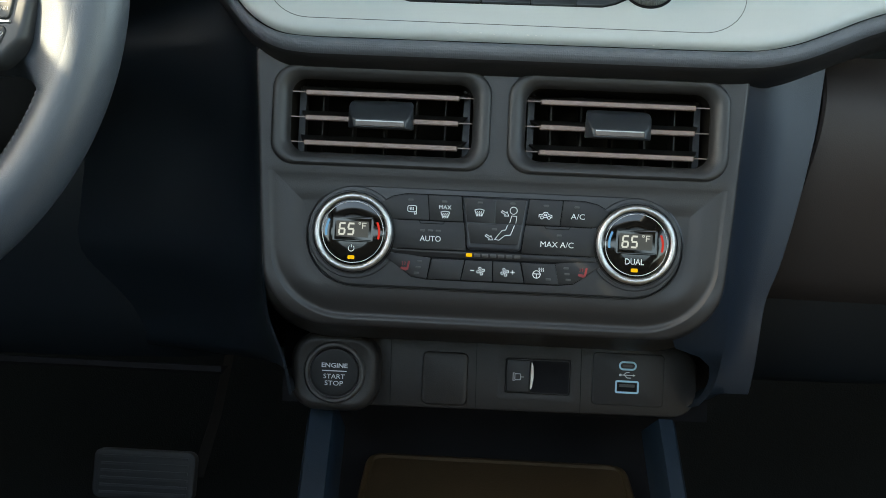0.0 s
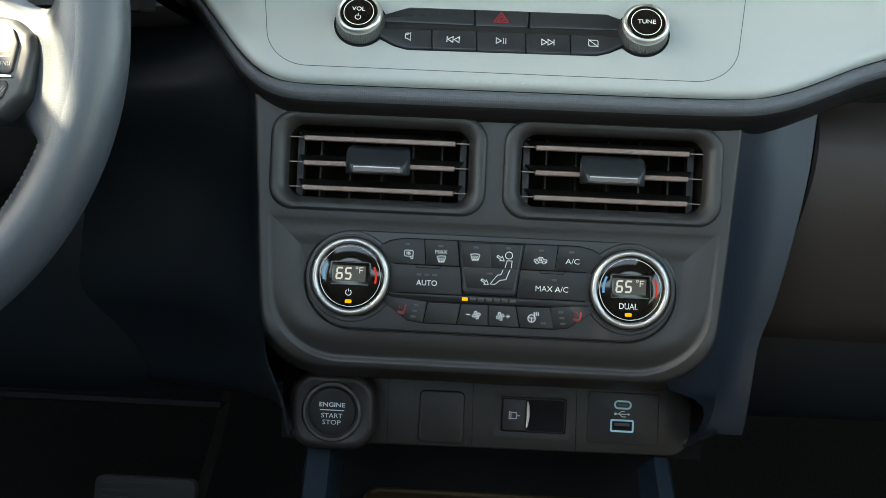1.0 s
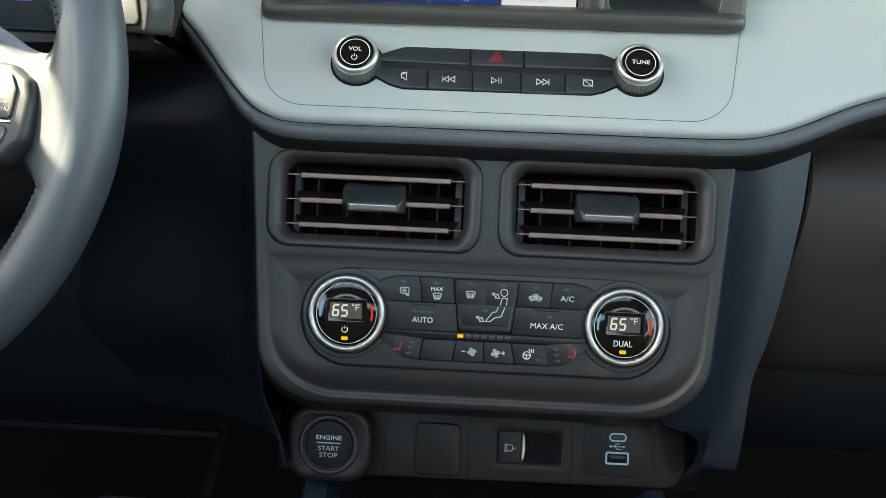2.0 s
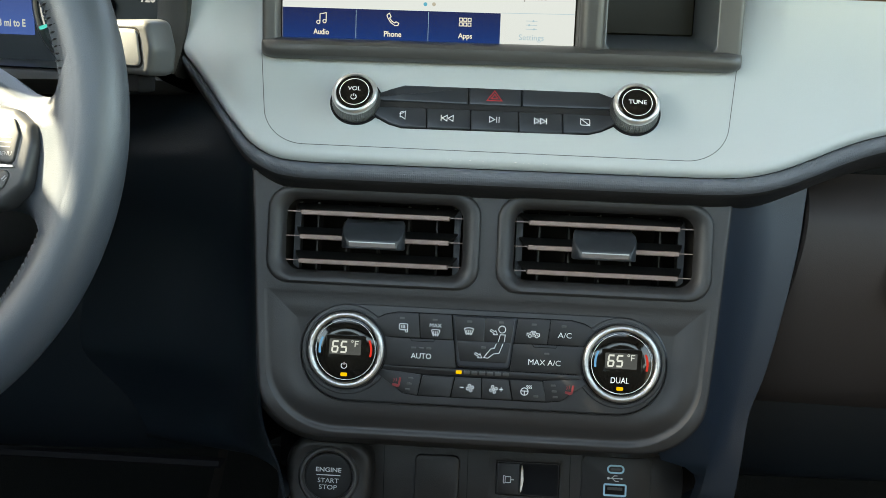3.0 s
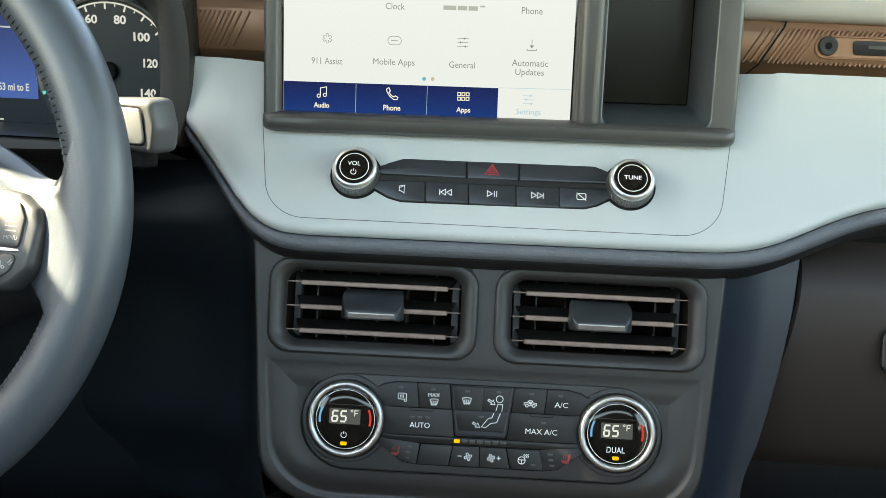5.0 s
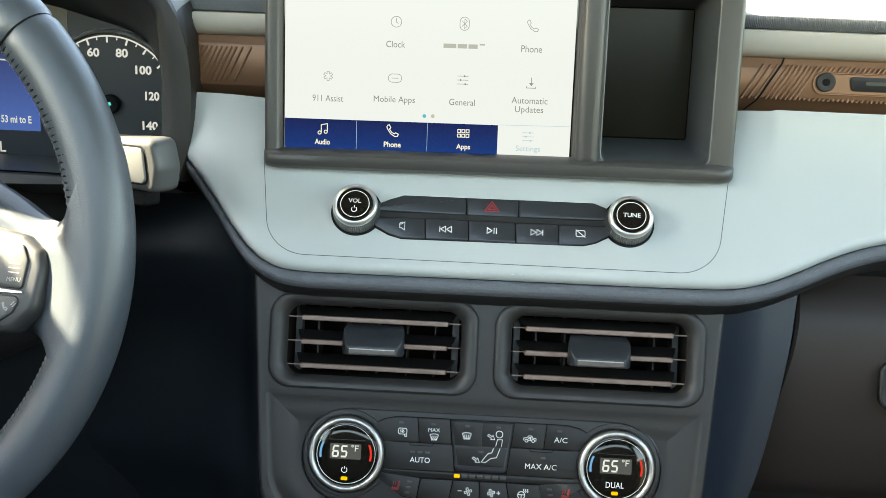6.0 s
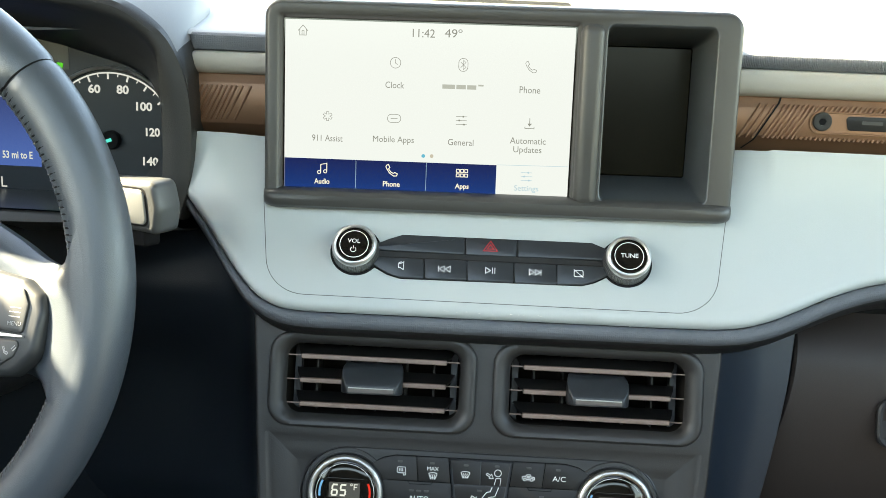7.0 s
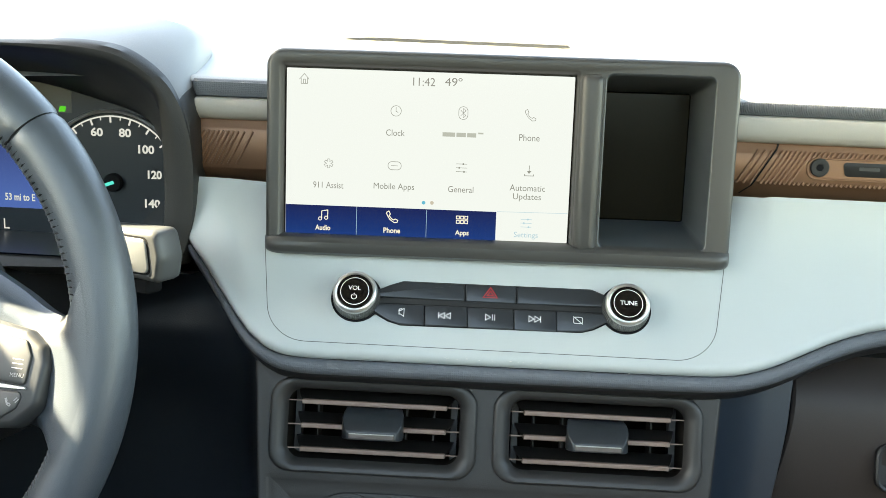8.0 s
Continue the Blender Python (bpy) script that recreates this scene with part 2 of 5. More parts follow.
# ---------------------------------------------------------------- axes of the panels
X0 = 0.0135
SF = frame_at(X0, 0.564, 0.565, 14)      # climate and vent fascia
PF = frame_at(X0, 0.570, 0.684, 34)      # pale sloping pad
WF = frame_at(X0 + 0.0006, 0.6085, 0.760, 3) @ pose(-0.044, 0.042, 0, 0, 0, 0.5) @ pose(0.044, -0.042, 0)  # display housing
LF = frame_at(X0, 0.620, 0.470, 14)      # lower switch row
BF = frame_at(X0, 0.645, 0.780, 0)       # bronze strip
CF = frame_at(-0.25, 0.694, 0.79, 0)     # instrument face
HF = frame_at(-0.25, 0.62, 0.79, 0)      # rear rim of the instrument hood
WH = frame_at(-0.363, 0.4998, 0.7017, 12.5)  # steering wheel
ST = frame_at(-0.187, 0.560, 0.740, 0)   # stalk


def ccw(pts):
    a = sum(pts[i - 1][0] * pts[i][1] - pts[i][0] * pts[i - 1][1] for i in range(len(pts)))
    return list(pts) if a > 0 else list(pts)[::-1]


def mirror(pts):
    return [(-u, v) for u, v in pts]


def box(bm, lo, hi):
    loft(bm, [lifted(rect(lo[0], lo[1], hi[0], hi[1]), lo[2]), lifted(rect(lo[0], lo[1], hi[0], hi[1]), hi[2])], True, True)
    return bm


# ---------------------------------------------------------------- setting: ground outside and the closed cabin; unseen parts shape the daylight
def setting(name, bm, material, label, category):
    return tagged(part(name, bm, material, None), label, category, "", "structure")


bm = bmesh.new()
vs = [bm.verts.new(p) for p in ((-900, -900, -0.45), (900, -900, -0.45), (900, 900, -0.45), (-900, 900, -0.45))]
bm.faces.new(vs)
setting("ground", bm, GROUND, "unseen ground outside the car, tinted for blue reflected light", "ground")
bm = box(bmesh.new(), (-720, -1500, -40), (750, 1150, 0))
setting("floor", bm, CARPET, "black carpeted cabin floor", "floor")
# unseen roof; its opening is added to light pad and wheel rim from above
bm = box(bmesh.new(), (-640, -1400, 1250), (670, -850, 1290))
box(bm, (-640, -850, 1250), (-545, 740, 1290))
box(bm, (400, -850, 1250), (670, 740, 1290))
box(bm, (-545, -120, 1250), (400, 660, 1290))
setting("ceiling", bm, LINER, "unseen grey fabric headliner with an added opening for sky light", "ceiling")
bm = box(bmesh.new(), (-720, 1060, 0), (750, 1120, 790))
box(bm, (-720, 1000, 760), (750, 1300, 850))
setting("wall_front", bm, CARPET, "black bulkhead ahead of the footwells", "wall")
# unseen rear wall with a gap for light from behind
bm = box(bmesh.new(), (-720, -1560, 0), (750, -1500, 1060))
box(bm, (-700, -1560, 1180), (730, -1400, 1290))
setting("wall_rear", bm, SEAT, "unseen dark rear wall of the cabin, slotted to let in light", "wall")
# unseen sides; sill and header heights set for the light they let in
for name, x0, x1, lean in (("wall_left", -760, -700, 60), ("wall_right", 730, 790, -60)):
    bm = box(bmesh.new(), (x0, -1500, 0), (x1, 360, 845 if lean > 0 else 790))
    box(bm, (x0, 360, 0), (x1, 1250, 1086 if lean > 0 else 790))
    # added blocks: mask the sun down to patches on spoke and stalk
    if lean > 0:
        loft(bm, [[(x, y, z) for y, z in ((360, 1080), (472, 1094), (485, 1119), (500, 1149), (548, 1149), (548, 1290), (360, 1290))] for x in (x0 + 30, x1 + 30)], True, True)
        box(bm, (x0 + 30, 548, 1080), (x1 + 30, 586, 1136))
        box(bm, (x0 + 30, 548, 1228), (x1 + 30, 582, 1290))
        loft(bm, [[(x, y, z) for y, z in ((576, 1080), (660, 1080), (642, 1150), (633, 1165), (633, 1290), (582, 1290), (582, 1150), (576, 1134))] for x in (x0 + 30, x1 + 30)], True, True)
    for y0, y1 in ((-1500, -1300), (-330, -230)):
        loft(bm, [lifted(rect(x0, y0, x1, y1), 860), lifted(rect(x0 + lean, y0, x1 + lean, y1), 1290)], True, True)
    loft(bm, [lifted(rect(x0, 1130, x1, 1190), 860), lifted(rect(x0 + lean, 700, x1 + lean, 750), 1290)], True, True)
    box(bm, (x0 + lean, 586, 1228), (x1 + lean, 740, 1290))
    box(bm, (x0 + lean, -1500, 1160 if lean > 0 else 1110), (x1 + lean, 548 if lean > 0 else 586, 1290))
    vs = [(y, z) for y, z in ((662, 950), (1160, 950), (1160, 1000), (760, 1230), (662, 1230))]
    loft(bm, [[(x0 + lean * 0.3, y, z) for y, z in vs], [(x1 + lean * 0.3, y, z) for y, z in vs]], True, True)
    setting(name, bm, SEAT, "unseen dark cabin side with added blocks and openings that shape the daylight", "wall")

# ---------------------------------------------------------------- dashboard
dashboard = thing("dashboard", pose(0, 0, 0), "two-tone car dashboard with pale grey pad and bronze strip", "dashboard")
LIP_LINE = [(-215, 95), (-191, 68), (-151, 14.5), (-137, 1.5), (-118, -1.6), (100, -0.8), (140, -0.3), (160, 2.8), (181, 11.5), (209, 25.5), (236, 34.5), (262, 38.5), (300, 41.5), (440, 43)]


def lip_v(u):
    return smooth(LIP_LINE, u, 13)


RIDGE = [(-20, -134), (5, -139), (24, -146), (40, -151.5), (64, -160), (81, -169), (100, -182.5), (112, -196)]


def pad_h(u, v):
    side = min(max((abs(u) - 142) / 30, 0.0), 1.0)
    hollow = 0.006 * max(0.0, v - 62) ** 2 if u > 0 else 0.004 * max(0.0, v - 88) ** 2
    over = smooth(RIDGE, v, 6) - u
    fold = 0.5 * (over + math.sqrt(over * over + 30)) if u < 0 else 0.0
    return -0.32 * fold * min(max(v, 0) / 40, 1) + side * hollow


cols = [-197 + i * 3.0 for i in range(int((430 + 197) / 3))]
bm = bmesh.new()
rows = []
ROLL = [(7.6, 0.0), (6.6, 0.15), (5.0, 0.15), (3.6, -0.1), (2.4, -0.6), (1.4, -1.3), (0.7, -2.3), (0.2, -3.6), (0.0, -5.6)]
for k in range(11 + len(ROLL)):
    r = []
    for u in cols:
        lo = lip_v(u)
        top = 80 if abs(u) < 138 else (112.8 + 0.022 * (-140 - u) if u < 0 else 119 - 7 * min((u - 138) / 30, 1.0))
        if k < 11:
            v = top + (lo + ROLL[0][0] - top) * k / 11
            h = pad_h(u, v)
        else:
            v = lo + ROLL[k - 11][0]
            h = pad_h(u, v) + ROLL[k - 11][1]
        r.append((u, v, h))
    rows.append(r)
grid_sheet(bm, rows)
part("pad", bm, PAD, dashboard, "pale grey soft-touch sloping panel", PF)
bm = bmesh.new()
joint = rounded([(-134.5, 7.2), (134.5, 7.2), (144.5, 70), (-144.5, 70)], [26, 26, 2, 2], 10)
ribbon(bm, [(-144.8, 72)] + joint[:22] + [(144.8, 72)], 0.4, 0.06, False, 0.1)
part("joint", bm, mat("grey_joint", (0.09, 0.09, 0.088), 0.8, bump=0), dashboard, "thin dark joint round the centre insert", PF)

# soft lip under the pad, slimmer beside the driver
def slim(u):
    return smooth([(-260, 0.45), (-165, 0.5), (-140, 0.8), (-118, 1.0), (500, 1.0)], u, 8)


PROFILE = [(-0.6, -8.0), (0.2, -6.4), (0.9, -4.9), (2.2, -3.8), (4.2, -3.4), (6.2, -3.9), (7.8, -5.3), (8.7, -7.4), (9.0, -9.5)]
UNDER = [(8.7, -9.0), (9.4, -10.6), (9.8, -13.0), (9.6, -18), (8.8, -28), (5, -44), (-3, -60)]
bm = bmesh.new()
cols2 = [-197 + i * 2.5 for i in range(int((430 + 197) / 2.5))]
rows = []
for u in cols2:
    v, dv = lip_v(u), (lip_v(u + 1) - lip_v(u - 1)) / 2
    n = Vector((dv, -1)).normalized()
    k = slim(u)
    rows.append([(u + n.x * o * k, v + n.y * o * k, h - 5 * (1 - k) + pad_h(u, v)) for o, h in PROFILE])
grid_sheet(bm, rows)
part("lip", bm, KNIT, dashboard, "slate ribbed padded lip below the pad", PF)
bm = bmesh.new()
rows = []
for u in cols2:
    v, dv = lip_v(u), (lip_v(u + 1) - lip_v(u - 1)) / 2
    n = Vector((dv, -1)).normalized()
    k = slim(u)
    rows.append([(u + n.x * o * k, v + n.y * o * k, h - 5 * (1 - k) + pad_h(u, v)) for o, h in UNDER])
grid_sheet(bm, rows)
# black plastic here paints the shadow band below the lip
part("lip_underside", bm, DARKER, dashboard, "smooth underside of the lip, coloured dark as its shadow band", PF)

# dash top, ledge, ribbed strip and bronze
bm = bmesh.new()
ROUND = [(60.5, -1.5), (62.5, -3.5), (64, -7), (66.5, -25), (72, -70), (80, -110), (86, -155), (90, -260), (88, -460)]
for u0, u1, k in ((-206, -138, 0), (-138, 138, 3), (138, 430, 0)):
    grid_sheet(bm, [[(u0 + (u1 - u0) * i / 12, v, h) for v, h in ROUND[k:]] for i in range(13)])
grid_sheet(bm, [[(-206 - 40 * i, v - 2 * i, h) for v, h in ROUND[2:]] for i in range(5)])
part("upper_deck", bm, DECK, dashboard, "sunlit grey vinyl dash top", BF)
for u0, u1, a in ((-205, -140, 1), (140, 430, 0)):
    bm = bmesh.new()
    v0 = 50.6 if a else 53.5
    LED = [(36, -6), (36.5, -1), (38.5, 3), (42, 5), (v0 - 4, 5.4), (v0 - 1, 3.5), (v0, 0), (v0, -12)]
    m = 10
    prof = []
    for i in range(m + 1):
        t = i / m
        k = 1.0
        u = u0 + (u1 - u0) * t
        if a:
            u = u0 + (u1 - u0) * t ** 1.6
            k = math.sqrt(max(0.0, 1 - max(0.0, 1 - (u - u0) / 9) ** 2)) if u < u0 + 9 else 1.0
        mid = (v0 + 36) / 2
        prof.append([(u, mid + (v - mid) * (0.35 + 0.65 * k), -8 + (h + 8) * (0.3 + 0.7 * k)) for v, h in LED])
    grid_sheet(bm, prof)
    part("ledge", bm, LEDGE, dashboard, "pale grey rounded ledge above the bronze strip", BF)
    bm = bmesh.new()
    rows = []
    pitch = 1.1
    u = u0
    i = 0
    while u < min(u1, 300):
        b = 0.0 if a else 0.75 * (i % 2)
        b += 9 * max(0.0, 1 - (u - u0) / 8) ** 2.2 if a else 0.0
        rows.append([(u, v0 - 1, -6 - b), (u, v0 + 1, -1.0 - b), (u, (v0 + 62) / 2, 0.6 - b), (u, 60.5, 0 - b), (u, 62, -1.6 - b), (u, 62.6, -5)])
        u += pitch / 2
        i += 1
    grid_sheet(bm, rows)
    part("knit_edge" if a else "ribbed_edge", bm, KNIT if a else RIBBED, dashboard, "slate padded fabric edge" if a else "dark finely ribbed fabric edge", BF, sharp=30)

for side in (0, 1):
    u0, u1 = ((-199, -140), (140, 430))[side]
    v0, v1 = ((-4.5, 38), (2.5, 37))[side]
    bm = bmesh.new()
    BR = [(v0 - 4, -18), (v0, -12), (v0 + 8.6, -0.6), (v0 + 9.4, 0), (v1 - 8, 0), (v1 - 7, -0.5), (v1 + 2, -4.5)]
    grid_sheet(bm, [[(u0 + (u1 - u0) * i / 12, v, h) for v, h in BR] for i in range(13)])
    part("bronze_strip", bm, BRONZE, dashboard, "bronze trim strip with diagonal ridges", BF)
    runs = []
    if side == 0:
        for i, u in enumerate((-171.9, -177.4, -181.4, -184.6, -187.8, -191.0, -194.2, -197.4, -200.6, -203.8)):
            cut = max(0.0, (-196.6 - u) / 11)
            runs.append([(u + 11 * cut, 6.8 + 22.2 * cut), (u + 11, 29.0)])
    else:
        for i in range(76):
            u = 168.2 + i * 4.5 if i < 3 else 183.8 + (i - 3) * 3.05
            top, bot = (u, 32.0), (u - 12.4, 10.2)
            if u < 203:
                runs.append([bot, top])
            else:
                runs.append([(u - 12.6, 10.2), (u - 11.6, 12.0)])
                runs.append([(u - 2.4, 28.4), top])
    for ln in runs:
        bm = bmesh.new()
        (ua, va), (ub, vb) = ln
        d = Vector((vb - va, ua - ub)).normalized()
        loft(bm, [[(u + d.x * 0.85 * math.cos(q), v + d.y * 0.85 * math.cos(q), 1.25 * math.sin(q) - 0.15) for q in (-0.3, 0.35, 0.8, 1.2, 1.57, 1.94, 2.34, 2.79, 3.44)] for u, v in ln], True, True)
        part("ridge", bm, BRONZE, dashboard, "", BF)
bm = bmesh.new()
loft(bm, [[(u - 0.5, v, h), (u + 0.5, v, h), (u + 0.5, v, h - 1), (u - 0.5, v, h - 1)] for u, v, h in ((161.3, 2.0, -11), (165.6, 8.8, 0.3), (167.2, 11.6, 1.35), (179.2, 32.6, 1.35), (179.8, 33.6, 0.2), (181.8, 38.0, -3.2))], True, True)
part("joint", bm, GAP, dashboard, "dark diagonal joint in the bronze strip", BF)
bm = slab(ccw([(199.6, 14.2), (420, 14.2), (420, 29.0), (199.6, 29.0)]), 7.0, [(0, 0.0), (0, 0.9), (0.4, 1.4), (0.9, 1.4), (1.5, 0.5)], 8)
part("inlay", bm, BRONZE, dashboard, "smooth bronze inlay round the screw", BF)
bolt = part("screw_head", lathe(207.9, 22.4, [(6.1, 0.3), (6.1, 1.6), (5.6, 2.2), (4.6, 2.3), (2.4, 2.0), (2.2, 0.9)], 32), KEY, dashboard, "dark grey hex screw head", BF)
bm = slab(rounded([(207.9 + 2.4 * math.cos(a * math.pi / 3), 22.4 + 2.4 * math.sin(a * math.pi / 3)) for a in range(6)], 0.2, 1), 0.1, [(0, 1.6), (0, 2.05)], 1)
part("socket", bm, GAP, bolt)
bm = slab(ccw([(224.6, 17.4), (330, 17.4), (330, 26.4), (222.6, 26.4)]), 2.2, [(0, 0.5), (0, 1.3), (0.6, 1.6)])
plaque = part("plaque", bm, KEY, dashboard, "dark grey plaque set into the bronze strip", BF)
bm = bmesh.new()
ribbon(bm, [(233, 22.6), (246, 22.6)], 2.2, 1.6, False, 0.05)
part("marking", bm, KEY_BLUE, plaque)

# speaker pod on the dash top
pod = thing("dash_speaker", BF, "low speaker pod on the dash top", "speaker")
bm = slab([(-112, 50), (70, 50), (60, 120), (-90, 120)], 18, [(0, 0), (0, 5), (1.5, 6.5), (6, 7)], 6)
part("pod", bm, DECK, pod, at=pose(0, 0.080, -0.165, -90))
bm = slab(ccw([(-124, 91.0), (46, 90.8), (53.5, 91.2), (50, 93.9), (-96, 93.9), (-108, 93.2)]), [0.2, 0.5, 0.5, 2.2, 4, 4], [(0, -113), (0, -110), (0.5, -109.4)], 4)
part("slot", bm, mat("taupe_slot", (0.085, 0.083, 0.083), 0.6), pod, "dark slot along the pod")

# ---------------------------------------------------------------- fascia with vents and climate panel
fascia = thing("centre_fascia", SF, "charcoal plastic centre fascia with raised rim", "fascia")
OUT = [(-134, -55), (134, -55), (140.5, 20), (147, 110), (-147, 110), (-140.5, 20)]
OUT_R = [48, 48, 60, 3, 3, 60]
LEVELS = [(-12, -52), (-10, -34), (-6.5, -22), (-3.2, -13), (-1.0, -7), (-0.2, -3.4), (0.2, -1.7), (0.9, -0.5), (1.9, 0.1), (2.8, 0.15), (3.4, 0.0)]
bm = bmesh.new()
loft(bm, [lifted(rounded(inset(OUT, d), [max(q - d, 0.2) for q in OUT_R], 10), h) for d, h in LEVELS], False, False)
face = rounded(inset(OUT, 3.4), [max(q - 3.4, 0.2) for q in OUT_R], 10)
WELL = [(-129.4, -50.6), (129.4, -50.6), (136.0, 39.6), (-136.0, 39.6)]
WELL_R = [44, 44, 3, 3]
well = rounded(WELL, WELL_R, 12)
vent_hole = [rounded([(s * 70 - 63, 43), (s * 70 + 63, 43), (s * 70 + 63, 98), (s * 70 - 63, 98)], 12, 6) for s in (-1, 1)]
holed(bm, face, [well, *vent_hole], 0.0)
# inside the rim: a groove, a rounded shoulder and the shallow bed of the climate unit
SIDE_P = [(0, 0), (0.6, -0.5), (1.4, -1.5), (2.4, -2.0), (3.4, -1.9), (5.0, -1.35), (8, -0.8), (11, -0.75), (13, -1.0), (15, -1.5), (17, -2.1), (19, -2.55), (20, -2.7), (24, -2.7)]
FOOT_P = [(0, 0), (1, -0.6), (2, -1.8), (3.2, -3.3), (4.4, -4.1), (5.6, -4.2), (8, -3.8), (12, -3.15), (16, -2.8), (20, -2.7), (24, -2.7)]
HEAD_P = [(0, 0), (3.0, -0.25), (6, -0.9), (10, -1.8), (14, -2.45), (18, -2.7), (20, -2.7)]
bed = []
for d in (0, 0.6, 1.4, 2.4, 3.4, 4.2, 5.0, 6.4, 8, 9.5, 11, 12, 13, 14, 15, 16, 17, 18, 19, 20):
    ring = []
    for u, v in rounded(inset(WELL, d), [max(q - d, 0.4) for q in WELL_R], 12):
        foot, head = lerp([(-44, 1), (-18, 0)], v), lerp([(22, 0), (36, 1)], v)
        ring.append((u, v, (lerp(SIDE_P, d) * (1 - foot) + lerp(FOOT_P, d) * foot) * (1 - head) + lerp(HEAD_P, d) * head))
    bed.append(ring)
loft(bm, bed, False, True)
for q in bm.verts:
    drop = max(0.0, -27 - q.co.y / MM)
    q.co.z -= (0.035 * drop ** 1.75) * MM
part("panel", bm, DARK, fascia)
bm = bmesh.new()
ribbon(bm, [(-13, 104.6), (15, 104.4)], 1.3, 0.05, False, 0.2)
part("slot", bm, GAP, fascia, "short dark slot above the vents")

SEAM = [(-140, 161), (-87, 164.6), (-59, 166.4), (-42, 167.6), (-26, 169.8), (-8, 177.2), (18, 183.8), (47, 190.2), (80, 196.2), (112, 199.2), (130, 201)]
INNER = [(-140, 120), (-113, 132), (-102, 138), (-74, 144), (-52, 144), (-25, 140), (-10, 138.5), (20, 140.5), (110, 147), (130, 149)]
FOOT_LINE = [(100, -113), (128, -112), (134, -105), (142, -94), (150, -89), (168, -87.5)]
INNER_H = [(-140, -34), (-113, -32), (-74, -29), (-52, -22), (-20, -5), (-10, -3), (130, -3)]
bm = bmesh.new()
rows = []
for i in range(42):
    v = 125 - i * 5.6
    a, b, ha = smooth(INNER, v, 8), smooth(SEAM, v, 8), smooth(INNER_H, v, 10)
    w = smooth([(-140, 1), (-75, 1), (-66, 8), (-58, 36), (-50, 27), (-40, 14), (-25, 4), (-10, 1), (130, 1)], v, 3)
    r = [(a - w, v, smooth([(-140, -46), (-75, -42), (-66, -36), (-58, -25), (-50, -17), (-40, -10), (-25, -6), (-10, -2.6), (130, -2.6)], v, 3))]
    for s in range(11):
        t = s / 10
        r.append((a + (b - a) * t, v, ha + (-31 - ha) * smooth([(0, 0), (0.08, 0.20), (0.2, 0.43), (0.36, 0.66), (0.6, 0.86), (1, 1)], t, 0.05)))
    r += [(b + 0.5, v, -31.8), (b + 0.8, v, -34), (b + 1.0, v, -130)]
    curl = 0.12 * max(0.0, -84 - v) ** 1.9 + 0.004 * max(0.0, -40 - v) ** 2
    r = [(x, max(y, lerp(FOOT_LINE, x)), z - curl * min(max((x - 122) / 20, 0.0), 1.0)) for x, y, z in r]
    rows.append(r)
grid_sheet(bm, rows)
# navy base colour stands in for the side window's sky reflection
part("side_cheek", bm, mat("sky_tinted_charcoal_plastic", (0.0105, 0.0178, 0.0280), 0.38, grain=1600, bump=0.12, spec=0.42), fascia, "smooth charcoal flank turning towards the glovebox, blue sky reflection in its colour")
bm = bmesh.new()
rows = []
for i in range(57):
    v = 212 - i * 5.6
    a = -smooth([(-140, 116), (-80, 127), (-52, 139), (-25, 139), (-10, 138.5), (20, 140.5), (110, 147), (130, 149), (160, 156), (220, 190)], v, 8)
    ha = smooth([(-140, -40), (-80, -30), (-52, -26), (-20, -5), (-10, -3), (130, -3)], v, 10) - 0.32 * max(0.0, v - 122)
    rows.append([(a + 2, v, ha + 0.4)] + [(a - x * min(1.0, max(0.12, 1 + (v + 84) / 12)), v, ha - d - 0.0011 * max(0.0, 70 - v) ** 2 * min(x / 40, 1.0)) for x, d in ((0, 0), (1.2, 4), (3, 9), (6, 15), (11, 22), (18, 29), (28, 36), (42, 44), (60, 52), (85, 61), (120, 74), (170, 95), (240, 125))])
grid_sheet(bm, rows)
# darker than the right flank: shade and blue window light are in the colour
part("side_cheek", bm, mat("shaded_sky_tint_plastic", (0.0058, 0.0098, 0.0140), 0.40, grain=1200, bump=0.12, spec=0.42), fascia, "flank turning towards the driver's footwell, shade and blue sky tint in its colour")


TABS = mat("worn_slate_tab", (0.025, 0.029, 0.033), 0.36, grain=1800, bump=0.1, vary=0.4, big=60)


THROAT = mat("brown_black_throat", (0.013, 0.0105, 0.0075), 0.8, bump=0, spec=0.15)
BLADE = mat("brown_black_blade", (0.0095, 0.0088, 0.008), 0.5, grain=1200, bump=0.05, spec=0.4)
VANE = mat("black_vane", (0.024, 0.023, 0.022), 0.5, bump=0, spec=0.4)
SIDE_VANE = mat("grey_vane", (0.030, 0.031, 0.033), 0.45, bump=0)
LINE = mat("rosy_metal_line", (0.13, 0.108, 0.096), 0.36, metal=0.4, bump=0)


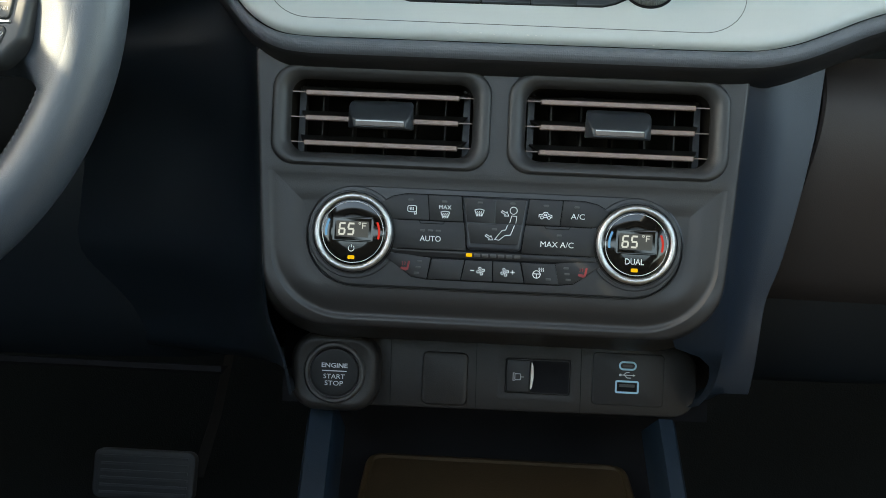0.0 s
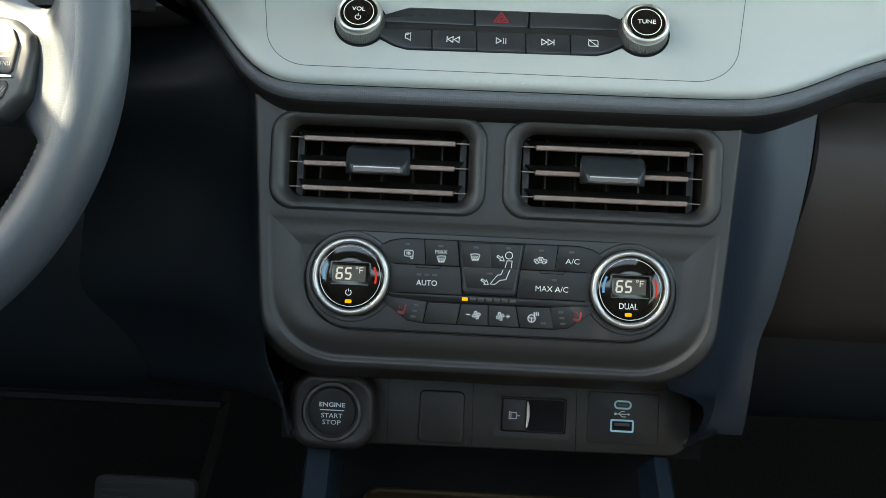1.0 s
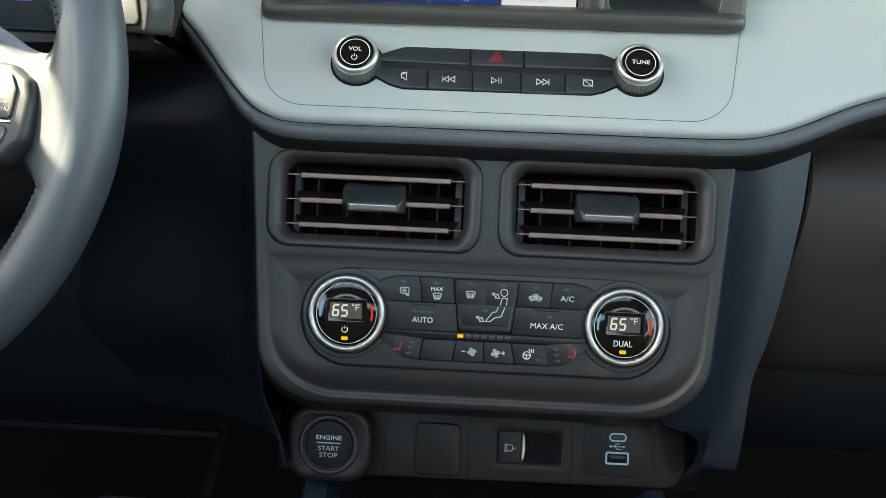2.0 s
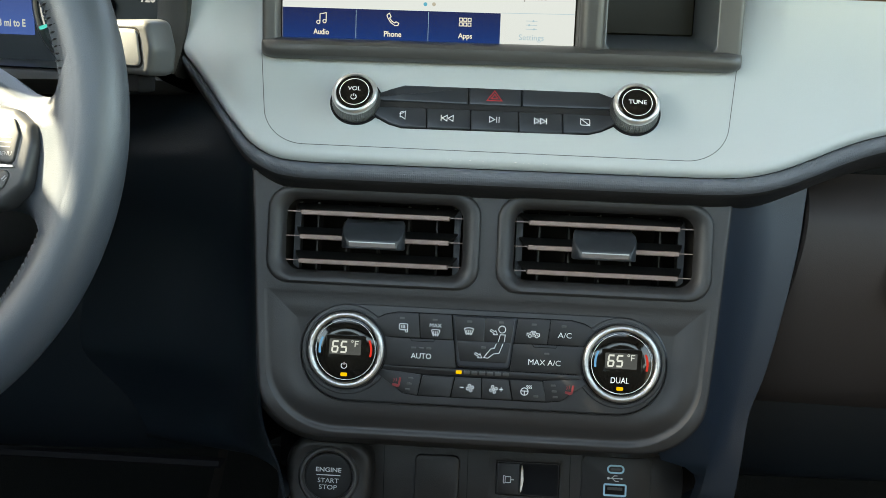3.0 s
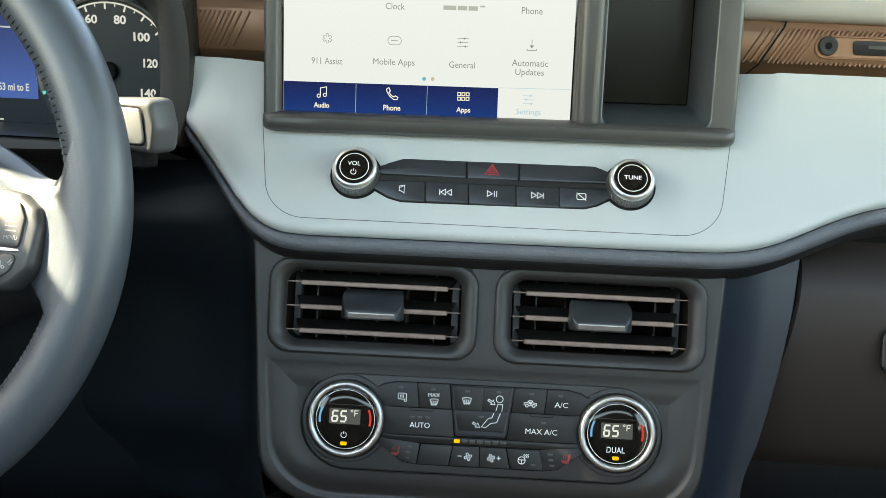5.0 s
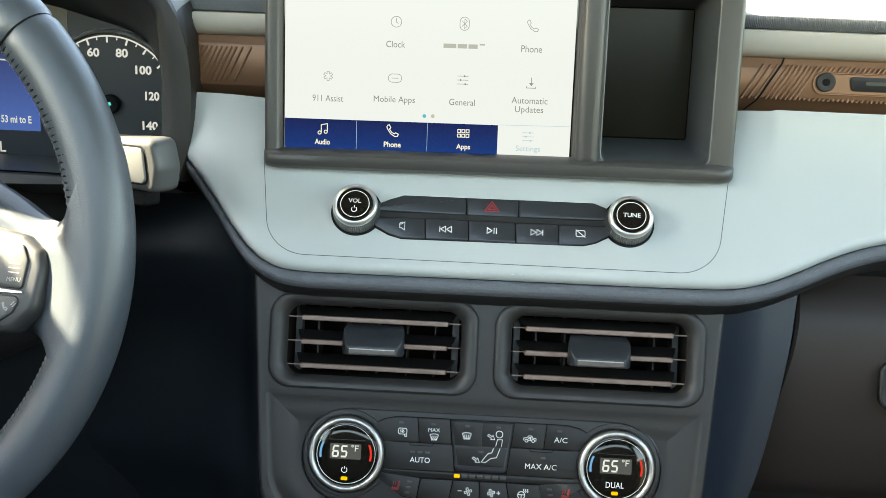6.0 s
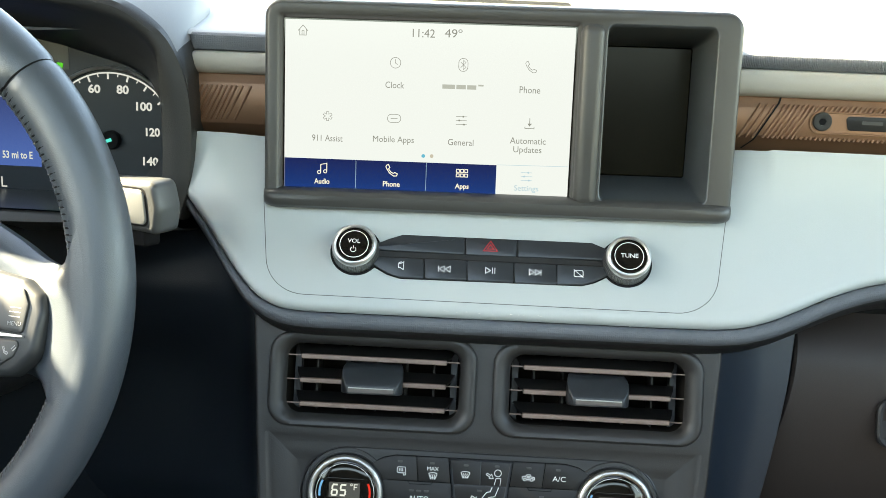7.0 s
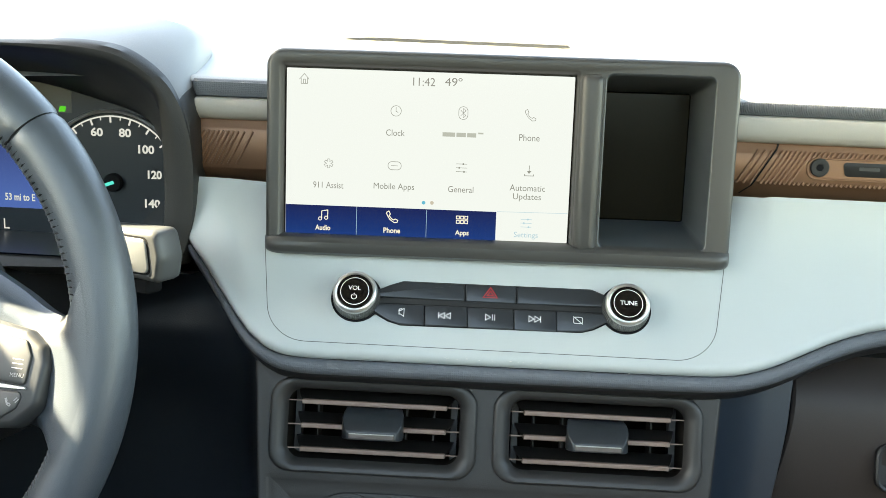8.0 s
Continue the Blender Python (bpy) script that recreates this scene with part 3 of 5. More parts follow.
def air_vent(s):
    v = thing("air_vent", SF @ pose(s * 0.070, 0.0705, 0), "rectangular charcoal air vent with three taupe-edged slats", "air vent", "centre air vents")
    bm = bmesh.new()
    lps = []
    for k, h in ((0, -3), (0, 1.2), (0.06, 2.6), (0.2, 3.4), (0.42, 3.2), (0.6, 2.4), (0.8, 0.6), (0.93, -1.8), (1.0, -4.5)):
        a, b, c, r = 65 - 10.8 * k, 29.5 - 7.8 * k, 0.3 * k, 14 - 5 * k
        lps.append(lifted(rounded(rect(-a, -b + c, a, b + c), r, 7), h))
    loft(bm, lps, False, False)
    part("frame", bm, DARK, v)
    bm = bmesh.new()
    loft(bm, [lifted(rounded(rect(-a, -21.7 + 0.3, a, 21.7 + 0.3), 9, 7), h) for a, h in ((54.2, -4.5), (54.6, -8), (54.6, -46))], False, False)
    part("throat", bm, THROAT, v, "black throat behind the slats")
    bm = box(bmesh.new(), (-55, -23, -48), (55, 23, -45))
    part("back", bm, THROAT, v)
    for y in (14.0, -1.0, -15.9):
        bm = bmesh.new()
        loft(bm, [[(-w, a, h), (w, a, h), (w, b, h), (-w, b, h)] for w, a, b, h in ((51, 5.6, 6.4, -21), (49, 2.6, 3.8, -13), (45.8, -0.8, 0.9, -4.2))], True, True)
        blade = part("slat", bm, BLADE, v, at=pose(0, y * MM, 0))
        part("edge", slab(rect(-45.8, -1.55, 45.8, 1.55), 0.6, [(0, -6), (0, -3.4), (0.45, -2.9)], 3), SLAT, blade, "taupe slat edge")
        for x0, x1 in ((-54.2, -45.8), (45.8, 54.2)):
            part("pin", box(bmesh.new(), (x0, 0.1, -6), (x1, 0.7, -4.4)), SLAT, blade)
    for x in (-38, -19.4, 0, 19.4, 37.4):
        part("vane", box(bmesh.new(), (x - 0.5, -21.5, -40), (x + 0.5, 21.5, -23)), VANE, v)
    for x in (-50.4, 50.4):
        part("side_vane", box(bmesh.new(), (x - 2.0, -21.5, -30), (x + 2.0, 21.5, -21)), SIDE_VANE, v, "grey end vane")
    # thumb tab: a wedge that runs down to a flat bright front
    bm = bmesh.new()
    lps = []
    for a0, a1, lo, hi, h in ((18.6, 17.6, -5.0, 11.4, -9), (19.4, 18.8, -6.4, 9.4, -3), (19.2, 19.2, -6.9, 6.6, 1), (17.6, 18.2, -7.0, 2.6, 4.6), (15.4, 16.4, -6.8, -0.8, 7.0), (14.7, 15.2, -6.5, -2.0, 7.7)):
        lps.append(lifted(rounded([(-a0, lo), (a0, lo), (a1, hi), (-a1, hi)], 1.0, 3), h))
    loft(bm, lps, False, True)
    tab = part("tab", bm, TABS, v, "worn slate thumb tab on the middle slat", sharp=50)
    part("bright_edge", slab(rect(-14.3, -6.0, 14.3, -2.6), 0.7, [(0, 7.0), (0, 7.9), (0.35, 8.2)], 3), LINE, tab, "rosy metallic front of the tab")
    part("bright_line", slab(rect(-14.0, -3.3, 14.0, -2.7), 0.2, [(0, 7.9), (0, 8.3)], 2), STEEL, tab, "thin bright line along the tab")
    return v


air_vent(-1)
air_vent(1)

# ---------------------------------------------------------------- climate control panel
climate = thing("climate_control_unit", SF, "black climate control unit between two round dials", "climate control")
STAD = rect(-110.5, -29, 110.5, 30)
part("groove", slab(rect(-112, -30.5, 112, 31.5), 30.9, [(0, -2.9), (0, -2.3), (0.8, -1.8), (1.2, -2.6)], 14), SATIN, climate)
part("plate", slab(STAD, 29.4, [(0, -2.8), (0, -1.0), (0.7, -0.3), (1.6, -0.2)], 14), SATIN, climate)
FIELD = [(-68, -9), (-61, -13), (-48, -22.8), (-39, -24), (39, -24), (48, -22.8), (61, -13), (68, -9), (68, 20.8), (60.6, 24.9), (52.5, 26.7), (-52.5, 26.7), (-60.6, 24.9), (-68, 20.8)]
part("bed", slab(FIELD, 2, [(0, -0.5), (0, 0.0)], 2), GAP, climate)
T = 0.8
L1 = [(-67.6, 11.2), (-38.7, 11.2), (-40.2, 26.1), (-52.5, 26.1), (-60.4, 24.3), (-67.6, 20.4)]
L2 = [(-38.2, 11.2), (-18.5, 11.2), (-20.2, 26.1), (-39.7, 26.1)]


def ckey(name, pts, r=0.5, top=T, material=KEY, label="", e=0.22):
    return part(name, key(ccw(pts), r, top, e, -0.6, 3), material, climate, label)


K_MIR = ckey("key", L1, label="heated mirror key")
K_MAX = ckey("key", L2, label="max defrost key")
K_REC = ckey("key", mirror(L2), label="recirculation key")
K_AC = ckey("key", mirror(L1), label="air conditioning key")
K_AUTO = ckey("key", [(-67.6, -5.9), (-16.2, -5.9), (-18.0, 10.7), (-67.6, 10.7)], label="auto key")
K_MAXAC = ckey("key", [(67.6, -5.9), (16.6, -5.9), (18.2, 10.7), (67.6, 10.7)], label="max air conditioning key")
part("mode_block", slab(ccw([(-15.6, -5.0), (15.9, -5.0), (19.9, 26.1), (-19.6, 26.1)]), [3.0, 3.0, 0.4, 0.4], [(0, -0.6), (0, 0.7), (0.5, 1.4), (1.3, 2.0), (1.9, 2.15)], 5), mat("slate_block_plastic", (0.034, 0.038, 0.044), 0.32, grain=3000, bump=0.05), climate, "raised trapezoid block of airflow keys")
MT = 2.35
K_DEF = ckey("mode_key", [(-16.3, 11.1), (-0.1, 11.1), (-0.1, 25.4), (-18.1, 25.4)], 0.4, MT, KEY, "raised airflow key", 0.2)
K_FACE = ckey("mode_key", [(0.3, 11.1), (16.3, 11.1), (18.1, 25.4), (0.3, 25.4)], 0.4, MT, KEY, "raised airflow key", 0.2)
K_FEET = ckey("mode_key", [(-14.0, -1.4), (14.2, -1.4), (16.2, 10.7), (-16.2, 10.7)], 1.4, MT, KEY, "raised airflow key", 0.5)
part("strip", slab(ccw([(-52, -10.2), (52, -10.2), (66, -7.4), (66, -6.4), (-66, -6.4), (-66, -7.4)]), 0.5, [(0, -0.4), (0, 0.3), (0.3, 0.5)], 2), KEY, climate, "indicator strip")
S1 = [(-67.6, -8.6), (-60.6, -13.6), (-48, -22.2), (-38.9, -23.4), (-36.9, -11.0), (-50, -9.6)]
K_SEATL = ckey("key", S1, label="heated seat key")
ckey("key", [(-38.1, -23.3), (-19.0, -23.3), (-16.8, -11.4), (-36.0, -11.4)], label="blank key")
K_FANM = ckey("key", [(-18.2, -23.3), (0.0, -23.3), (-0.4, -11.4), (-16.0, -11.4)], label="fan down key")
K_FANP = ckey("key", [(0.6, -23.3), (18.6, -23.3), (16.0, -11.4), (0.2, -11.4)], label="fan up key")
K_WHEEL = ckey("key", [(19.4, -23.3), (39.1, -23.3), (36.6, -11.4), (16.8, -11.4)], label="heated steering wheel key")
K_SEATR = ckey("key", mirror(S1), label="heated seat key")
for i in range(7):
    part("indicator", slab(rect(-16.0 + i * 4.75, -9.3, -12.4 + i * 4.75, -7.1), 0.4, [(0, 0.3), (0, 0.75), (0.2, 0.85)], 2), AMBER if i == 0 else DIM, climate, "lit amber indicator" if i == 0 else "unlit indicator")
# small unlit tell-tales on the keys
for k, u, v in ((K_MIR, -50, 22.8), (K_MAX, -30, 22.6), (K_DEF, -9, 22.8), (K_FACE, 10.2, 23.2), (K_REC, 30, 22.8), (K_AC, 48, 22.6), (K_AUTO, -42.3, 5.1), (K_AUTO, -37.6, 5.1), (K_AUTO, -33.0, 5.1), (K_MAXAC, 38.4, 5.6), (K_FEET, 0, 7.6),
                (K_SEATL, -43.2, -13.4), (K_SEATL, -43.9, -16.8), (K_SEATL, -44.7, -20.2), (K_SEATR, 43.2, -13.4), (K_SEATR, 43.9, -16.8), (K_SEATR, 44.7, -20.2), (K_WHEEL, 33.0, -20.4)):
    top = MT + 0.02 if k in (K_DEF, K_FACE, K_FEET) else T + 0.02
    part("tell_tale", slab(rect(u - 1.55, v - 0.7, u + 1.55, v + 0.7), 0.4, [(0, top - 0.3), (0, top), (0.2, top + 0.06)], 2), DIM, k)
for s in (-1, 1):
    strokes("lip_mark", [[(s * 37 - 7.6, 10.9), (s * 37 - 6.6, 9.3), (s * 37 + 6.6, 9.3), (s * 37 + 7.6, 10.9)]], 0.45, 0.75, GAP, climate, "dark finger notch line")
H1 = T + 0.02
WAVE = [[(0, 0), (-0.6, -1.3), (0.2, -2.6), (-0.4, -3.8)]]
LW = 0.42
mir = rounded(rect(-2.6, -1.8, 2.6, 1.8), 1.0, 4)
strokes("icon", shift([mir + [mir[0]], [(1.2, -1.8), (1.5, -3.2), (2.6, -3.0), (2.6, -1.6)]], -49.0, 17.6) + shift(WAVE, -50.0, 18.6, 0.5) + shift(WAVE, -49.1, 18.6, 0.5) + shift(WAVE, -48.2, 18.6, 0.5), LW, H1, WHITE, K_MIR)
FANSHAPE = [arc(0, -6.5, 9.5, 62, 118, 8) + [(-2.6, -3.4)] + arc(0, -6.5, 4.0, 128, 52, 4) + [(4.45, 1.9)]]
words("lettering", "MAX", -29.5, 19.3, 7.2, 2.3, H1, WHITE, K_MAX)
strokes("icon", shift(FANSHAPE, -29.3, 15.2, 0.58) + shift(WAVE, -30.4, 15.8, 0.8) + shift(WAVE, -29.2, 15.8, 0.8) + shift(WAVE, -28.0, 15.8, 0.8), LW, H1, WHITE, K_MAX)
strokes("icon", shift(FANSHAPE, -9.2, 17.2, 0.62) + shift(WAVE, -10.3, 17.8, 0.8) + shift(WAVE, -9.1, 17.8, 0.8) + shift(WAVE, -7.9, 17.8, 0.8), LW, MT + 0.02, WHITE, K_DEF)
ARROW = [[(0, 1.0), (3.0, -0.6), (2.4, -1.7), (5.6, -1.6), (4.2, 1.6), (3.6, 0.5), (0.8, 2.2), (0, 1.0)]]
hd = circle(10.8, 19.0, 2.1, 20)
strokes("icon", [hd + [hd[0]], [(8.8, 11.6), (9.8, 15.8), (12.8, 15.8), (12.4, 11.6)]] + shift(ARROW, 3.6, 17.0, 0.8), LW, MT + 0.02, WHITE, K_FACE)
strokes("icon", [[(7.6, 10.3), (6.6, 7.4), (4.4, 7.0), (0.4, 1.6), (3.0, 1.3), (6.0, 4.0), (9.6, 4.6), (11.6, 10.3)]] + shift(ARROW, -5.2, 2.6, 0.8), LW, MT + 0.02, WHITE, K_FEET)
w1, w2 = circle(-2.2, -1.0, 0.95, 12), circle(2.2, -1.0, 0.95, 12)
strokes("icon", shift([[(-4.0, -0.9), (-4.0, 0.7), (-1.9, 0.9), (-0.9, 2.2), (1.2, 2.2), (1.7, 0.9), (4.0, 0.6), (4.0, -0.9), (3.2, -1.0)], [(-1.2, -0.9), (1.2, -0.9)], w1 + [w1[0]], w2 + [w2[0]], [(1.0, 1.2), (-0.6, 1.2), (-0.9, 0.3), (0.9, 0.3)], [(0.2, 0.9), (0.9, 0.3), (0.2, -0.3)]], 29.7, 16.8, 0.94), LW, H1, WHITE, K_REC)
words("lettering", "A/C", 48.7, 17.2, 8.2, 3.2, H1, WHITE, K_AC)
words("lettering", "AUTO", -37.5, 0.4, 12.4, 3.3, H1, WHITE, K_AUTO, bold=0.004)
words("lettering", "MAX A/C", 37.2, 0.2, 19.4, 3.3, H1, WHITE, K_MAXAC)


def fan_icon(u, v, r, sign, su, parent):
    lines = []
    for q in range(4):
        a = q * 90 + 20
        lines.append([(u + 0.3 * math.cos(radians(a)), v + 0.3 * math.sin(radians(a)))] + [(u + r * f * math.cos(radians(a + d)), v + r * f * math.sin(radians(a + d))) for f, d in ((0.6, -28), (0.95, -18), (1.0, 8), (0.75, 22), (0.3, 24))])
    lines.append([(su - 1.2, v + 0.2), (su + 1.2, v + 0.2)])
    if sign > 0:
        lines.append([(su, v - 1.0), (su, v + 1.4)])
    strokes("icon", lines, LW, H1, WHITE, parent)


fan_icon(-6.9, -17.4, 2.4, -1, -12.0, K_FANM)
fan_icon(7.3, -17.5, 2.4, 1, 11.9, K_FANP)
hw = circle(26.0, -17.8, 2.2, 20)
strokes("icon", [hw + [hw[0]], [(24.0, -17.5), (28.0, -17.5)], [(26, -17.6), (26, -19.8)]] + shift(WAVE, 27.6, -13.8, 0.6) + shift(WAVE, 28.8, -13.8, 0.6) + shift(WAVE, 30.0, -13.8, 0.6), 0.5, H1, WHITE, K_WHEEL)
for u, v, k in ((-51.8, -16.2, K_SEATL), (52.9, -15.6, K_SEATR)):
    strokes("icon", shift([[(-1.6, 0.2), (-1.2, 1.4), (-1.6, 2.4)], [(-0.2, 0.4), (0.2, 1.6), (-0.2, 2.6)]], u, v), 0.4, H1, SEATRED, k, "red heated seat symbol", shift([rounded([(-2.6, -2.0), (0.9, -3.0), (1.5, -1.2), (-2.4, -0.6)], 0.5, 3), rounded([(0.8, -2.6), (1.9, -2.6), (3.0, 2.8), (1.8, 3.2)], 0.5, 3)], u, v))



def dial(s):
    u, v = s * 83.0, 2.2
    d = thing("climate_dial", SF @ pose(u * MM, v * MM, 0), "round climate dial with satin chrome ring and lit display", "dial", "climate dials")
    part("surround", lathe(0, 0, [(27.4, -1.5), (27.4, -0.2), (26.8, 0.4), (25.0, 0.5), (24.6, -0.6)], 72), SATIN, d)
    part("skirt", lathe(0, 0, [(24.0, -0.6), (24.0, 2.6), (23.6, 3.4), (22.8, 3.8)], 72), KEY, d)
    part("ring", lathe(0, 0, [(23.2, 2.6), (23.3, 4.0), (22.9, 5.2), (22.0, 5.9), (20.9, 6.0), (20.0, 5.5), (19.6, 4.6), (19.5, 3.6)], 96, cap1=False), CHROME, d, "satin chrome ring")
    lens = part("lens", lathe(0, 0, [(19.6, 3.6), (19.3, 4.3), (18.6, 4.55), (10, 4.6), (4, 4.62)], 72), GLOSS, d, "gloss black dial face")
    bm = bmesh.new()
    ribbon(bm, circle(0, 0, 18.0, 72), 0.42, 4.6, True)
    part("hairline", bm, GREYWHITE, d, "thin pale ring")
    bm = slab(rect(-12.0, -5.8, 12.0, 9.0), 1.0, [(0, 4.5), (0, 4.72), (0.3, 4.76), (1.2, 4.68)], 3)
    part("bezel", bm, GLOSS, d)
    lcd = part("display", slab(rect(-10.0, -3.0, 9.2, 6.4), 0.5, [(0, 4.6), (0, 4.85)], 2), LCD, d, "dim grey lit display")
    # seven-segment digits 6 and 5
    bm = bmesh.new()
    hh = 4.87
    for du, segs in ((-6.4, "acdefg"), (-1.2, "acdfg")):
        w, hgt, sl = 1.6, 3.2, 0.10
        X = lambda x, y: (du + x + sl * y, 1.7 + y)
        seg = {"a": [X(-w, hgt), X(w, hgt)], "g": [X(-w, 0), X(w, 0)], "d": [X(-w, -hgt), X(w, -hgt)], "f": [X(-w, hgt - 0.3), X(-w, 0.3)], "e": [X(-w, -0.3), X(-w, -hgt + 0.3)],
               "b": [X(w, hgt - 0.3), X(w, 0.3)], "c": [X(w, -0.3), X(w, -hgt + 0.3)]}
        for q in segs:
            ribbon(bm, seg[q], 1.05, hh, False, 0.05)
    part("digits", bm, DIGIT, lcd)
    bm = bmesh.new()
    ribbon(bm, circle(3.9, 5.2, 0.6, 12), 0.35, hh, True, 0.05)
    ribbon(bm, [(7.8, 5.4), (5.6, 5.4), (5.6, 2.0)], 0.5, hh, False, 0.05)
    ribbon(bm, [(5.6, 3.8), (7.5, 3.8)], 0.5, hh, False, 0.05)
    part("unit", bm, DIGIT, lcd)
    bm = bmesh.new()
    ribbon(bm, arc(0, 0, 15.8, 153, 189, 10), 1.3, 4.62, False, 0.06)
    part("cold_mark", bm, ARCBLUE, d, "pale blue arc")
    bm = bmesh.new()
    ribbon(bm, arc(0, 0, 15.4, -14, 24, 10), 1.3, 4.62, False, 0.06)
    part("warm_mark", bm, ARCRED, d, "red arc")
    part("indicator", slab(rect(-2.5, -16.0, 1.5, -13.8), 0.5, [(0, 4.6), (0, 4.75)], 2), AMBER, d, "lit amber indicator")
    if s < 0:
        strokes("power_mark", [arc(-0.6, -9.6, 1.7, 125, 415, 14), [(-0.6, -9.0), (-0.6, -7.4)]], 0.45, 4.62, WHITE, d)
    else:
        words("lettering", "DUAL", -0.6, -9.9, 11.0, 3.6, 4.7, WHITE, d, bold=0.008)
    return d


dial(-1)
dial(1)
# ---------------------------------------------------------------- audio keys and knobs on the pad
audio = thing("audio_control_unit", PF, "slate audio key bank with two knurled knobs on the pad", "audio control")
BANK = [(-79, 38), (-79, 31), (-63, 22.4), (-55, 20.2), (55.5, 21.2), (63, 23.4), (79, 32), (79, 39), (70, 46.5), (61.5, 49.8), (-55, 49.2), (-64, 45.8)]
part("bed", slab(ccw(BANK), 3, [(0, -1.0), (0, 0.15), (0.3, 0.3)], 3), GAP, audio)
TOPS = [[(-79, 38), (-16.2, 37.6), (-16.6, 48.8), (-55, 48.6), (-64, 45.2), (-79, 39.5)], [(-15.7, 37.6), (15.4, 37.7), (15.4, 49.0), (-16.1, 48.8)], [(15.9, 37.7), (79, 38.4), (79, 40.4), (70, 46.0), (61.5, 49.2), (15.9, 49.0)]]
tops = []
for t in TOPS:
    k = part("upper_key", key(ccw(t), 1.0, 1.6, 1.0, -1, 4), KEY_BLUE, audio)
    tops.append(k)
part("shelf", slab(ccw([(-76, 33.6), (76, 34.4), (78, 38.2), (-78, 37.8)]), 1.0, [(0, -1), (0, 0.6), (0.5, 1.0)], 3), KEY, audio, "dark ledge between the key rows")
d = [-40.8, -14.6, 13.9, 39.9]
LOWS = [[(-77, 33.2), (-77, 31.2), (-62.5, 23.0), (-55, 20.8), (d[0] + 0.4, 20.9), (d[0] - 0.4, 33.4)]] + [[(d[i] + 0.9, 20.9), (d[i + 1] + 0.3, 21.2), (d[i + 1] - 0.2, 33.7), (d[i] + 0.2, 33.5)] for i in range(3)] + [[(d[3] + 0.4, 21.4), (55.4, 21.8), (62.4, 24.0), (77, 32.2), (77, 34.0), (d[3] + 0.4, 33.8)]]
lows = [part("lower_key", key(ccw(t), 0.7, 1.8, 0.5, -1, 3), KEY_BLUE, audio) for t in LOWS]
HT = 1.82
strokes("hazard_symbol", shift([[(-4.4, -3), (4.4, -3), (0, 3.6), (-4.4, -3)], [(-2.0, -1.7), (2.0, -1.7), (0, 1.3), (-2.0, -1.7)]], -0.6, 43.6), 0.6, 1.62, RED, tops[1], "red hazard triangle")
AW = 0.45
strokes("icon", shift([[(-1.6, -1.2), (-0.6, -1.2), (1.4, -2.6), (1.4, 2.6), (-0.6, 1.2), (-1.6, 1.2), (-1.6, -1.2)], [(-1.9, 0.6), (-1.4, 2.0), (0.2, 2.4)]], -54.5, 28.2), AW, HT, WHITE, lows[0])
SKIP = [[(-3.7, -1.9), (-3.7, 1.9)], [(-0.2, -1.9), (-3.2, 0), (-0.2, 1.9), (-0.2, -1.9)], [(3.4, -1.9), (0.4, 0), (3.4, 1.9), (3.4, -1.9)]]
strokes("icon", shift(SKIP, -28.0, 27.4), AW, HT, WHITE, lows[1])
strokes("icon", shift([[(-2.6, -1.9), (0.4, 0), (-2.6, 1.9), (-2.6, -1.9)], [(1.6, -1.9), (1.6, 1.9)], [(3.0, -1.9), (3.0, 1.9)]], -0.4, 27.8), AW, HT, WHITE, lows[2])
strokes("icon", shift([[(-x, y) for x, y in ln] for ln in SKIP], 26.9, 28.1), AW, HT, WHITE, lows[3])
sq = rounded(rect(-2.7, -2.0, 2.7, 2.0), 0.9, 3)
strokes("icon", shift([sq + [sq[0]], [(-2.9, 2.4), (2.9, -2.4)]], 53.4, 28.7), AW, HT, WHITE, lows[4])


BRIGHT = mat("bright_satin_metal", (0.66, 0.65, 0.635), 0.32, metal=0.85, grain=2500, bump=0.05, vary=0.03)
GRIP = mat("dark_knurled_metal", (0.22, 0.22, 0.215), 0.38, metal=0.85, bump=0)


